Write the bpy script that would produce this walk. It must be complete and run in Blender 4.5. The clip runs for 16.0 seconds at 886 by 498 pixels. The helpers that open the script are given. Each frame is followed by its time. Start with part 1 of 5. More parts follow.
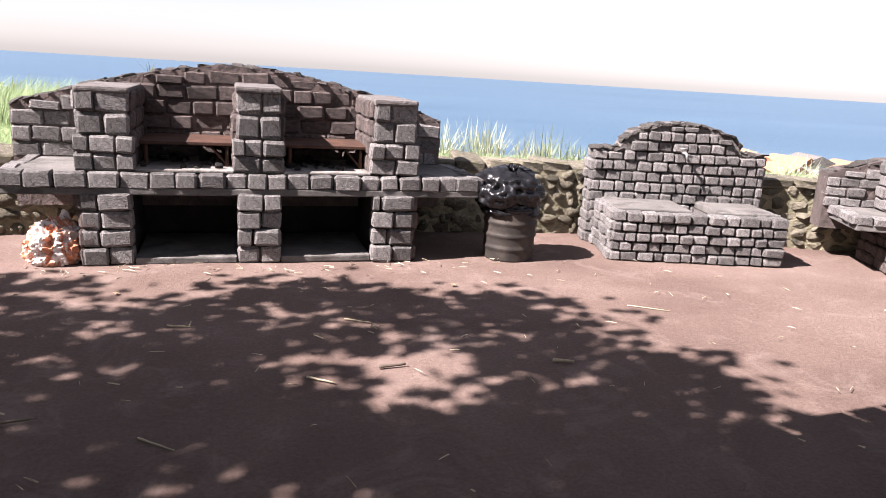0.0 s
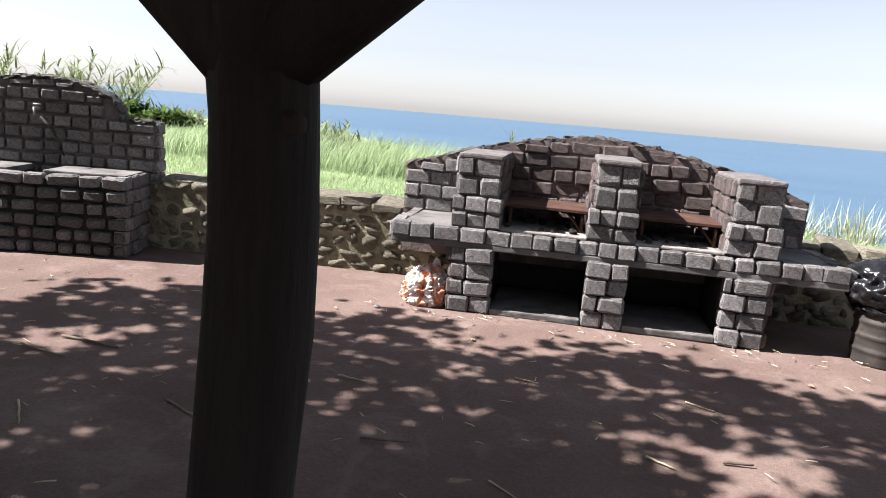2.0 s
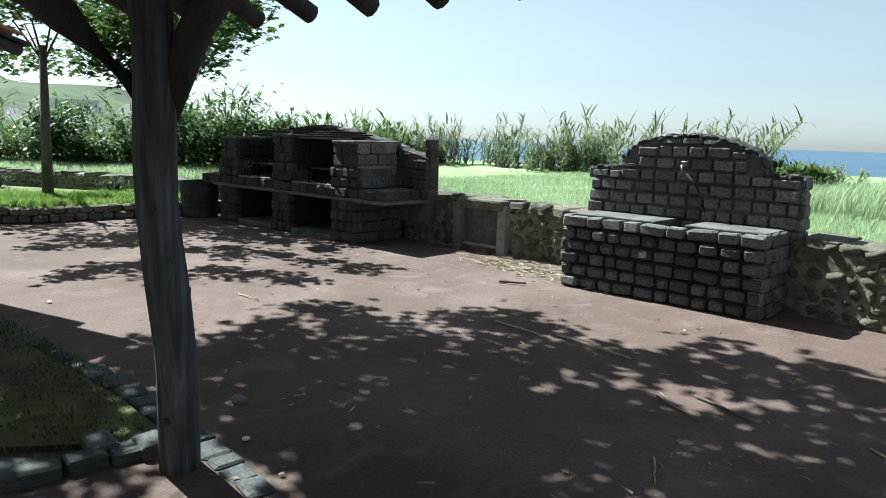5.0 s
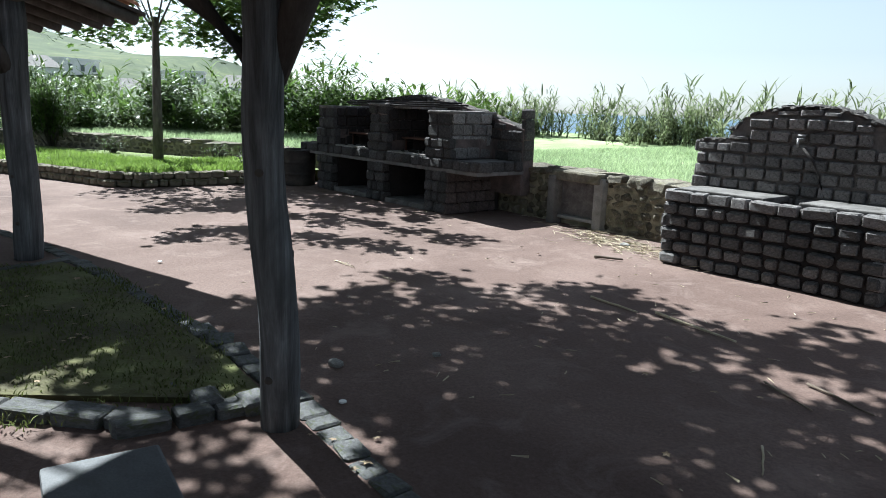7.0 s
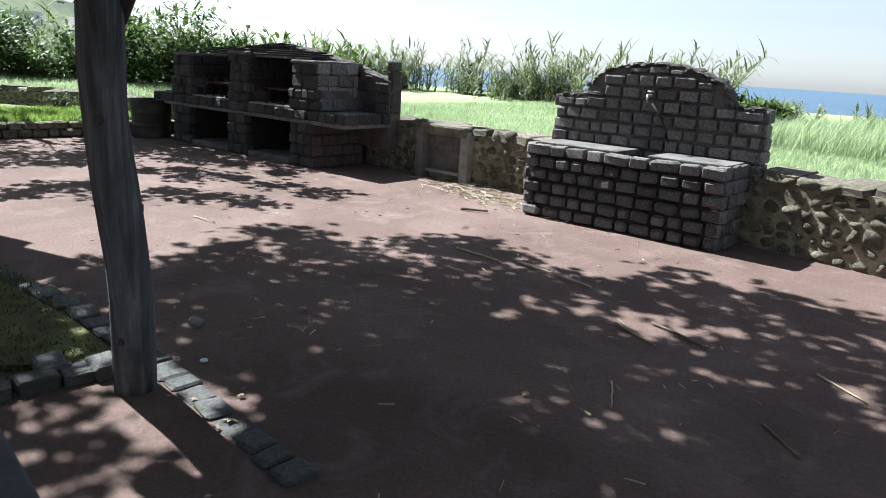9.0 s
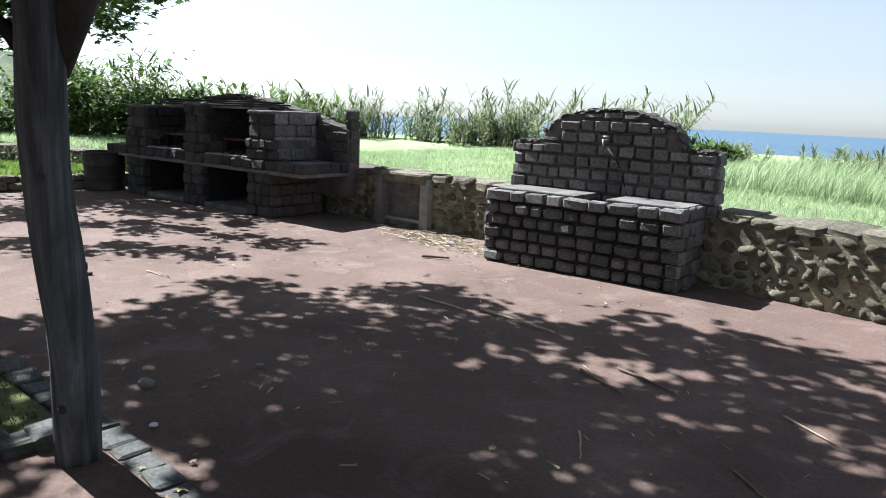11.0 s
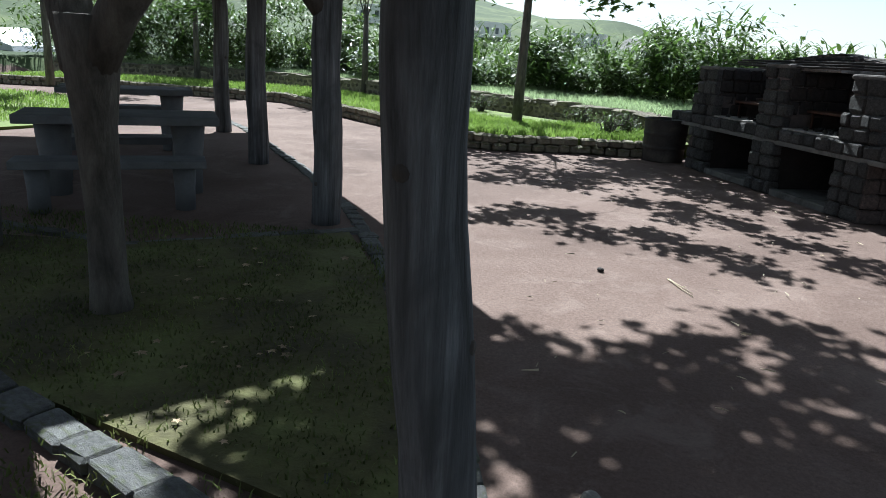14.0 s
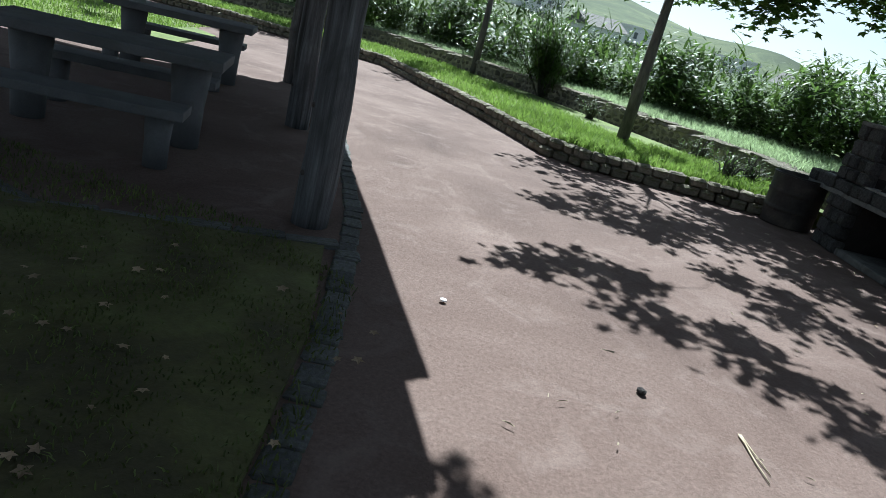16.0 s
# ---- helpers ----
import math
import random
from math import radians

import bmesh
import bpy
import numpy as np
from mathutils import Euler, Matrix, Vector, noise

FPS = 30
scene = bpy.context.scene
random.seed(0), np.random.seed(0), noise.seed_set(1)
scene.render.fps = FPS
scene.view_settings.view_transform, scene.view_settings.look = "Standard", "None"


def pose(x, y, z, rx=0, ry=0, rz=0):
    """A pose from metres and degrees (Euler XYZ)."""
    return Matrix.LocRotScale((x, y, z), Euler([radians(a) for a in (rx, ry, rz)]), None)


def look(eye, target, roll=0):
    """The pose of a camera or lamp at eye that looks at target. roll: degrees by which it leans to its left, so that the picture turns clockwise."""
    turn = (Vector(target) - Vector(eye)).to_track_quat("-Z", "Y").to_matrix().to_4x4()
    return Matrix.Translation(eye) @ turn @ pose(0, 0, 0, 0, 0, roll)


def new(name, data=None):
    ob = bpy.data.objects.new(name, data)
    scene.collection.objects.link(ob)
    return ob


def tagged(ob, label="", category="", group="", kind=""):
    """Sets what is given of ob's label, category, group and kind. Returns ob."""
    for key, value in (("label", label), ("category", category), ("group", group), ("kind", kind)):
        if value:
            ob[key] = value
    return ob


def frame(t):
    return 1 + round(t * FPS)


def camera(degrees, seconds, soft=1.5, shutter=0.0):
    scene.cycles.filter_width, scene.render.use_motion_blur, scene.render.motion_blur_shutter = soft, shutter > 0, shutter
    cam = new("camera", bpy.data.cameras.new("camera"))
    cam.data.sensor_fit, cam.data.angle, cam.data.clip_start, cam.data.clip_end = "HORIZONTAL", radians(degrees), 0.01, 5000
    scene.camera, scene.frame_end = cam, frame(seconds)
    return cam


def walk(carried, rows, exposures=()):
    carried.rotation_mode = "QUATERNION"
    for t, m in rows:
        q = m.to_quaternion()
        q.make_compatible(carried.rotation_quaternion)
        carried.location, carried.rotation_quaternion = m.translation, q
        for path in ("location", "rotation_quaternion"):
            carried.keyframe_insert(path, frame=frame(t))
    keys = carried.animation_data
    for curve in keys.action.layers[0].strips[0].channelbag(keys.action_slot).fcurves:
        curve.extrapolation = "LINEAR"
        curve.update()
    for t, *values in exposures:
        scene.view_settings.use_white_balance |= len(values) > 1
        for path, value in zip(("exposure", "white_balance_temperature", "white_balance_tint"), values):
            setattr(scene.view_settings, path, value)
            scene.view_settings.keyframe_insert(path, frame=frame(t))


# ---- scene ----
cam = camera(63.7, 16.0, soft=0.8)
PATH = [
    (0, (-1.753, 0.258, 1.575), (-1.188, 2.115, 1.093), 3.5),
    (0.5, (-1.926, 0.345, 1.618), (-1.550, 2.246, 1.123), 3.9),
    (1, (-2.003, 0.347, 1.609), (-1.791, 2.280, 1.141), 4.6),
    (1.5, (-2.003, 0.322, 1.592), (-2.036, 2.272, 1.149), 4.7),
    (2, (-1.953, 0.174, 1.658), (-2.271, 2.111, 1.275), 4.8),
    (2.5, (-2.021, 0.219, 1.660), (-2.601, 2.092, 1.266), 3.9),
    (3, (-2.066, 0.208, 1.655), (-2.748, 2.054, 1.299), 6.1),
    (3.5, (-2.187, 0.188, 1.687), (-3.035, 1.975, 1.387), 4.9),
    (4, (-2.254, 0.214, 1.688), (-3.306, 1.879, 1.337), 4.5),
    (4.5, (-2.305, 0.402, 1.590), (-3.703, 1.804, 1.307), 3.6),
    (5, (-2.381, 0.448, 1.578), (-4.030, 1.535, 1.264), 1.6),
    (5.2, (-2.385, 0.433, 1.594), (-4.105, 1.410, 1.298), 1.3),
    (7.3, (-2.467, 0.431, 1.548), (-4.225, 1.298, 1.151), 2.0),
    (7.5, (-2.437, 0.446, 1.550), (-4.143, 1.413, 1.155), 2.0),
    (8, (-2.424, 0.459, 1.552), (-4.051, 1.548, 1.145), 2.0),
    (8.5, (-2.434, 0.468, 1.533), (-3.988, 1.631, 1.052), 3.5),
    (9, (-2.446, 0.465, 1.532), (-3.992, 1.629, 1.030), 3.4),
    (9.5, (-2.462, 0.464, 1.505), (-4.017, 1.649, 1.085), 2.2),
    (9.7, (-2.453, 0.457, 1.512), (-3.956, 1.705, 1.083), 3.1),
    (11.8, (-2.654, 0.729, 1.542), (-4.212, 1.941, 1.219), 1.2),
    (12, (-2.765, 0.819, 1.524), (-4.407, 1.904, 1.170), -0.3),
    (12.5, (-3.105, 0.964, 1.472), (-4.863, 1.833, 1.080), 2.0),
    (13, (-3.486, 1.042, 1.504), (-5.344, 1.622, 1.046), 1.7),
    (13.5, (-3.789, 1.151, 1.483), (-5.743, 1.313, 1.086), 1.0),
    (14, (-4.193, 1.246, 1.470), (-6.116, 1.118, 0.936), 3.2),
    (14.5, (-4.595, 1.329, 1.442), (-6.519, 1.325, 0.896), 5.6),
    (15, (-4.919, 1.427, 1.425), (-6.839, 1.360, 0.868), 7.1),
    (15.5, (-5.299, 1.598, 1.457), (-7.184, 1.242, 0.890), 15.2),
    (16, (-5.867, 1.611, 1.492), (-7.732, 1.229, 0.879), 14.2),
]
walk(cam, [(t, look(eye, target, roll)) for t, eye, target, roll in PATH],
     [(0.0, 2.15, 6400, 23), (2.0, 2.03, 6150, 15), (3.5, 1.96, 5900, 8), (4.5, 1.7, 5600, -2), (5.2, 1.66, 5500, -2), (7.3, 1.86, 5600, 5), (9.0, 1.92, 5700, 8), (12.5, 1.84, 5650, 6), (14.0, 1.66, 5550, 3), (16.0, 1.5, 5400, 1)])

# ---- world and sun ----
SUN_EL, SHADOW_AZ = 46.0, 11.0      # shadows run towards SHADOW_AZ degrees from +x
SUN_H = (math.cos(radians(SHADOW_AZ)) / math.tan(radians(SUN_EL)), math.sin(radians(SHADOW_AZ)) / math.tan(radians(SUN_EL)))
world = bpy.data.worlds.new("sky")
scene.world = world
world.use_nodes = True
wn = world.node_tree
sky = wn.nodes.new("ShaderNodeTexSky")
sky.sky_type = "NISHITA"
sky.sun_disc = False
sky.sun_elevation = radians(SUN_EL)
sky.sun_rotation = radians(90 - (SHADOW_AZ + 180))
sky.altitude = 0
sky.dust_density = 0.6
sky.air_density = 1.0
haze = wn.nodes.new("ShaderNodeHueSaturation")      # thin white haze over the sea
haze.inputs["Saturation"].default_value = 0.38
wn.links.new(sky.outputs[0], haze.inputs["Color"])
wn.links.new(haze.outputs[0], wn.nodes["Background"].inputs[0])
wn.nodes["Background"].inputs[1].default_value = 0.041
sun_data = bpy.data.lights.new("sun", "SUN")
sun_data.energy = 5.0
sun_data.angle = radians(0.55)
sun_data.color = (1.0, 0.95, 0.87)
sun = new("sun", sun_data)
sun.matrix_world = look((-10, 0, 12), (-10 + SUN_H[0] * 10, SUN_H[1] * 10, 2))

# ---- materials ----
def ramp_of(nt, fac, stops):
    r = nt.nodes.new("ShaderNodeValToRGB")
    while len(r.color_ramp.elements) < len(stops):
        r.color_ramp.elements.new(0.5)
    for e, (p, c) in zip(r.color_ramp.elements, stops):
        e.position, e.color = p, (*c, 1)
    nt.links.new(fac, r.inputs[0])
    return r.outputs[0]


def noise_of(nt, scale, detail=6, rough=0.6, coord="Object", stretch=None, dist=0.0):
    tc = nt.nodes.new("ShaderNodeTexCoord")
    src = tc.outputs[coord]
    if coord == "World":
        src = tc.outputs["Object"]
    if stretch:
        mp = nt.nodes.new("ShaderNodeMapping")
        mp.inputs["Scale"].default_value = stretch
        nt.links.new(src, mp.inputs[0])
        src = mp.outputs[0]
    n = nt.nodes.new("ShaderNodeTexNoise")
    n.inputs["Scale"].default_value = scale
    n.inputs["Detail"].default_value = detail
    n.inputs["Roughness"].default_value = rough
    n.inputs["Distortion"].default_value = dist
    nt.links.new(src, n.inputs[0])
    return n.outputs["Fac"]


def mixed(nt, fac, a, b, kind="MIX"):
    m = nt.nodes.new("ShaderNodeMix")
    m.data_type, m.blend_type = "RGBA", kind
    for sock, v in ((m.inputs[0], fac), (m.inputs[6], a), (m.inputs[7], b)):
        if isinstance(v, (int, float)):
            sock.default_value = v
        elif isinstance(v, tuple):
            sock.default_value = (*v, 1)
        else:
            nt.links.new(v, sock)
    return m.outputs[2]


def material(name, stops, scale, fine=60, rough=0.9, bump=0.4, bump_dist=0.02, stain=None, stain_scale=1.0, vary=0.0, island=0.0, stretch=None, metal=0.0, spec=0.3, trans=0.0):
    """Broad colour variation, fine grain on top, a stain layer, a change of brightness from piece to piece, and relief."""
    m = bpy.data.materials.new(name)
    m.use_nodes = True
    nt = m.node_tree
    b = nt.nodes["Principled BSDF"]
    broad = noise_of(nt, scale, stretch=stretch, dist=0.3)
    grain = noise_of(nt, fine, 4, 0.7, stretch=stretch)
    col = ramp_of(nt, broad, stops)
    col = mixed(nt, 0.55, col, ramp_of(nt, grain, [(0.25, (0.35, 0.35, 0.35)), (0.75, (0.68, 0.68, 0.68))]), "OVERLAY")
    if stain:
        s = noise_of(nt, stain_scale, 5, 0.65, dist=0.8)
        f = ramp_of(nt, s, [(0.5, (0, 0, 0)), (0.66, (1, 1, 1))])
        col = mixed(nt, f, col, stain)
    for amount, node, out in ((vary, "ShaderNodeObjectInfo", "Random"), (island, "ShaderNodeNewGeometry", "Random Per Island")):
        if amount:
            info = nt.nodes.new(node)
            v = ramp_of(nt, info.outputs[out], [(0.0, (1 - amount,) * 3), (1.0, (1 + amount * 0.6,) * 3)])
            col = mixed(nt, 1.0, col, v, "MULTIPLY")
    nt.links.new(col, b.inputs["Base Color"])
    b.inputs["Roughness"].default_value = rough
    b.inputs["Metallic"].default_value = metal
    b.inputs["Specular IOR Level"].default_value = spec
    if bump:
        bp = nt.nodes.new("ShaderNodeBump")
        bp.inputs["Strength"].default_value = bump
        bp.inputs["Distance"].default_value = bump_dist
        mid = noise_of(nt, fine * 0.35, 6, 0.65, stretch=stretch)
        nt.links.new(mid, bp.inputs["Height"])
        nt.links.new(bp.outputs[0], b.inputs["Normal"])
    if trans:
        t = nt.nodes.new("ShaderNodeBsdfTranslucent")
        nt.links.new(col, t.inputs[0])
        mx = nt.nodes.new("ShaderNodeMixShader")
        mx.inputs[0].default_value = trans
        nt.links.new(b.outputs[0], mx.inputs[1])
        nt.links.new(t.outputs[0], mx.inputs[2])
        nt.links.new(mx.outputs[0], nt.nodes["Material Output"].inputs[0])
    return m


BASALT = material("basalt", [(0.3, (0.112, 0.106, 0.103)), (0.55, (0.195, 0.184, 0.178)), (0.8, (0.285, 0.27, 0.26))], 7, 38, 0.92, 0.7, 0.03, vary=0.38, stain=(0.075, 0.07, 0.068), stain_scale=5)
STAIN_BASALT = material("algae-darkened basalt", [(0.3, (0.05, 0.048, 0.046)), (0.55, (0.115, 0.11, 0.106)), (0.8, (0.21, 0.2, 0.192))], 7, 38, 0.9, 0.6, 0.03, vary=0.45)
SOOT_STONE = material("sooted stone", [(0.3, (0.057, 0.049, 0.047)), (0.6, (0.132, 0.103, 0.095)), (0.85, (0.207, 0.163, 0.149))], 5, 55, 0.95, 0.9, 0.03, vary=0.3)
MORTAR = material("dark mortar", [(0.3, (0.075, 0.069, 0.066)), (0.7, (0.165, 0.150, 0.143))], 8, 80, 0.95, 0.9, 0.025)
WALL_MORTAR = material("mossy mortar", [(0.3, (0.140, 0.127, 0.087)), (0.55, (0.263, 0.238, 0.167)), (0.8, (0.420, 0.377, 0.263))], 4, 45, 0.95, 1.0, 0.05, stain=(0.13, 0.125, 0.08), stain_scale=2)
SOOT_BLACK = material("soot", [(0.3, (0.018, 0.016, 0.016)), (0.7, (0.04, 0.034, 0.032))], 4, 60, 0.95, 0.6, 0.02)
CONCRETE = material("grey concrete", [(0.3, (0.09, 0.085, 0.08)), (0.55, (0.14, 0.132, 0.125)), (0.8, (0.2, 0.19, 0.18))], 3, 90, 0.9, 0.7, 0.015, stain=(0.07, 0.065, 0.06), stain_scale=3.5)
TABLE_CONCRETE = material("smooth concrete", [(0.3, (0.090, 0.094, 0.098)), (0.7, (0.150, 0.154, 0.158))], 3, 120, 0.85, 0.3, 0.008, stain=(0.1, 0.105, 0.1), stain_scale=4)
RUBBLE = material("mossy rubble", [(0.25, (0.090, 0.083, 0.066)), (0.5, (0.193, 0.173, 0.131)), (0.8, (0.359, 0.324, 0.241))], 7, 50, 0.95, 1.0, 0.035, vary=0.4, island=0.4, stain=(0.15, 0.14, 0.08), stain_scale=2.2)
CURB = material("cut grey stone", [(0.3, (0.06, 0.06, 0.06)), (0.7, (0.14, 0.14, 0.14))], 6, 70, 0.9, 0.6, 0.02, vary=0.3, stain=(0.08, 0.09, 0.05), stain_scale=3)
PALE_STONE = material("pale stone", [(0.3, (0.16, 0.155, 0.14)), (0.7, (0.28, 0.27, 0.25))], 6, 70, 0.9, 0.5, 0.02)
EDGING = material("edging stone", [(0.3, (0.13, 0.115, 0.085)), (0.7, (0.27, 0.24, 0.18))], 6, 60, 0.95, 0.9, 0.03, vary=0.3, stain=(0.09, 0.1, 0.04), stain_scale=3)
TIMBER = material("weathered timber", [(0.32, (0.03, 0.03, 0.03)), (0.48, (0.085, 0.087, 0.09)), (0.6, (0.13, 0.134, 0.14)), (0.74, (0.22, 0.226, 0.235))], 3.0, 34, 0.85, 0.9, 0.012, stretch=(7, 7, 0.3), stain=(0.05, 0.052, 0.052), stain_scale=1.1)
DARK_TIMBER = material("dark timber", [(0.3, (0.035, 0.03, 0.027)), (0.7, (0.085, 0.075, 0.066))], 2.5, 30, 0.9, 0.6, 0.012, stretch=(4, 4, 0.4))
# same timber as the other posts, with its backlit shade put into the colour
BACKLIT_TIMBER = material("backlit dark timber", [(0.3, (0.016, 0.014, 0.013)), (0.55, (0.03, 0.028, 0.026)), (0.8, (0.055, 0.052, 0.05))], 2.2, 26, 0.85, 0.8, 0.012, stretch=(4, 4, 0.35))
BARK = material("bark", [(0.3, (0.05, 0.045, 0.04)), (0.7, (0.15, 0.138, 0.12))], 4, 40, 0.95, 0.9, 0.03, stretch=(3, 3, 0.8))
RUST = material("rusty iron", [(0.3, (0.033, 0.019, 0.014)), (0.6, (0.085, 0.042, 0.029)), (0.85, (0.130, 0.072, 0.046))], 7, 80, 0.8, 0.5, 0.006, metal=0.2)
DRUM_STEEL = material("burnt drum steel", [(0.3, (0.02, 0.018, 0.017)), (0.55, (0.045, 0.038, 0.033)), (0.8, (0.1, 0.08, 0.065))], 5, 60, 0.65, 0.35, 0.006, metal=0.45, spec=0.5)
BAG_BLACK = material("black plastic film", [(0.3, (0.006, 0.006, 0.007)), (0.7, (0.014, 0.014, 0.016))], 4, 60, 0.26, 0.4, 0.012, spec=0.35)
BAG_PALE = material("pale plastic film", [(0.3, (0.55, 0.47, 0.44)), (0.46, (0.66, 0.6, 0.57)), (0.5, (0.5, 0.2, 0.11)), (0.56, (0.46, 0.19, 0.11)), (0.6, (0.62, 0.54, 0.5)), (0.72, (0.4, 0.3, 0.26))], 3.6, 30, 0.45, 0.4, 0.01, stretch=(1.6, 1.6, 0.5))
ASH = material("ash", [(0.3, (0.12, 0.11, 0.1)), (0.7, (0.3, 0.28, 0.26))], 12, 90, 1.0, 0.8, 0.02)
CHARCOAL = material("charcoal", [(0.3, (0.015, 0.014, 0.014)), (0.7, (0.06, 0.052, 0.048))], 12, 60, 0.9, 0.8, 0.02, vary=0.4)
STRAW = material("dry straw", [(0.3, (0.294, 0.238, 0.154)), (0.7, (0.462, 0.406, 0.294))], 8, 60, 0.9, 0.2, 0.004, island=0.35)
TWIG = material("dry twig", [(0.3, (0.09, 0.07, 0.055)), (0.7, (0.2, 0.16, 0.12))], 8, 60, 0.9, 0.3, 0.004, vary=0.4)
DEAD_LEAF = material("dead leaf", [(0.3, (0.22, 0.15, 0.09)), (0.7, (0.42, 0.33, 0.22))], 9, 60, 0.8, 0.2, 0.004, vary=0.4)
BLADE = material("grass blades", [(0.3, (0.16, 0.25, 0.045)), (0.6, (0.25, 0.36, 0.08)), (0.85, (0.37, 0.45, 0.15))], 0.7, 9, 0.75, 0, island=0.4, trans=0.35)
BANK_BLADE = material("pale meadow grass", [(0.3, (0.24, 0.32, 0.16)), (0.6, (0.35, 0.43, 0.25)), (0.85, (0.49, 0.54, 0.39))], 0.5, 9, 0.75, 0, island=0.4, trans=0.45)
PALE_BLADE = material("pale spiky blades", [(0.3, (0.26, 0.3, 0.18)), (0.6, (0.4, 0.42, 0.3)), (0.85, (0.55, 0.55, 0.44))], 1.0, 9, 0.75, 0, island=0.4, trans=0.3)
# darker grass for the turf between the shelters, its shade put into the colour
SHADE_BLADE = material("shade-darkened thin grass", [(0.3, (0.064, 0.083, 0.026)), (0.6, (0.128, 0.153, 0.045)), (0.85, (0.255, 0.255, 0.102))], 1.5, 9, 0.8, 0, island=0.5, trans=0.2)
# leaf colours paled, so the haze of distance sits in the colour
REED = material("hazy pale cane leaves", [(0.3, (0.12, 0.155, 0.075)), (0.55, (0.21, 0.245, 0.13)), (0.85, (0.36, 0.38, 0.25))], 1.0, 9, 0.6, 0, island=0.6, trans=0.42, spec=0.06)
CANE = material("broad cane leaves", [(0.3, (0.06, 0.105, 0.022)), (0.6, (0.13, 0.2, 0.045)), (0.85, (0.24, 0.31, 0.1))], 1.0, 9, 0.6, 0, island=0.6, trans=0.4, spec=0.1)
BUSH = material("bush leaves", [(0.3, (0.05, 0.085, 0.02)), (0.6, (0.11, 0.175, 0.045)), (0.85, (0.21, 0.28, 0.09))], 1.5, 9, 0.45, 0, island=0.6, trans=0.4, spec=0.12)
LEAF = material("plane leaves", [(0.3, (0.05, 0.085, 0.02)), (0.6, (0.085, 0.14, 0.035)), (0.85, (0.14, 0.2, 0.06))], 1.5, 9, 0.55, 0, island=0.4, trans=0.38, spec=0.06)
TERRACOTTA = material("clay tile", [(0.3, (0.3, 0.13, 0.07)), (0.7, (0.45, 0.22, 0.13))], 2, 40, 0.9, 0.3)
PLASTER = material("white plaster", [(0.3, (0.7, 0.69, 0.66)), (0.7, (0.82, 0.81, 0.79))], 0.5, 8, 0.9, 0)
YELLOW_PLASTER = material("ochre plaster", [(0.3, (0.62, 0.48, 0.2)), (0.7, (0.74, 0.6, 0.3))], 0.5, 8, 0.9, 0)
WINDOW_DARK = material("dark glazing", [(0.3, (0.04, 0.05, 0.06)), (0.7, (0.08, 0.09, 0.1))], 1, 8, 0.2, 0, spec=0.6)
PIPE = material("dull metal pipe", [(0.3, (0.16, 0.155, 0.15)), (0.7, (0.28, 0.275, 0.27))], 8, 60, 0.5, 0.1, 0.004, metal=0.5)


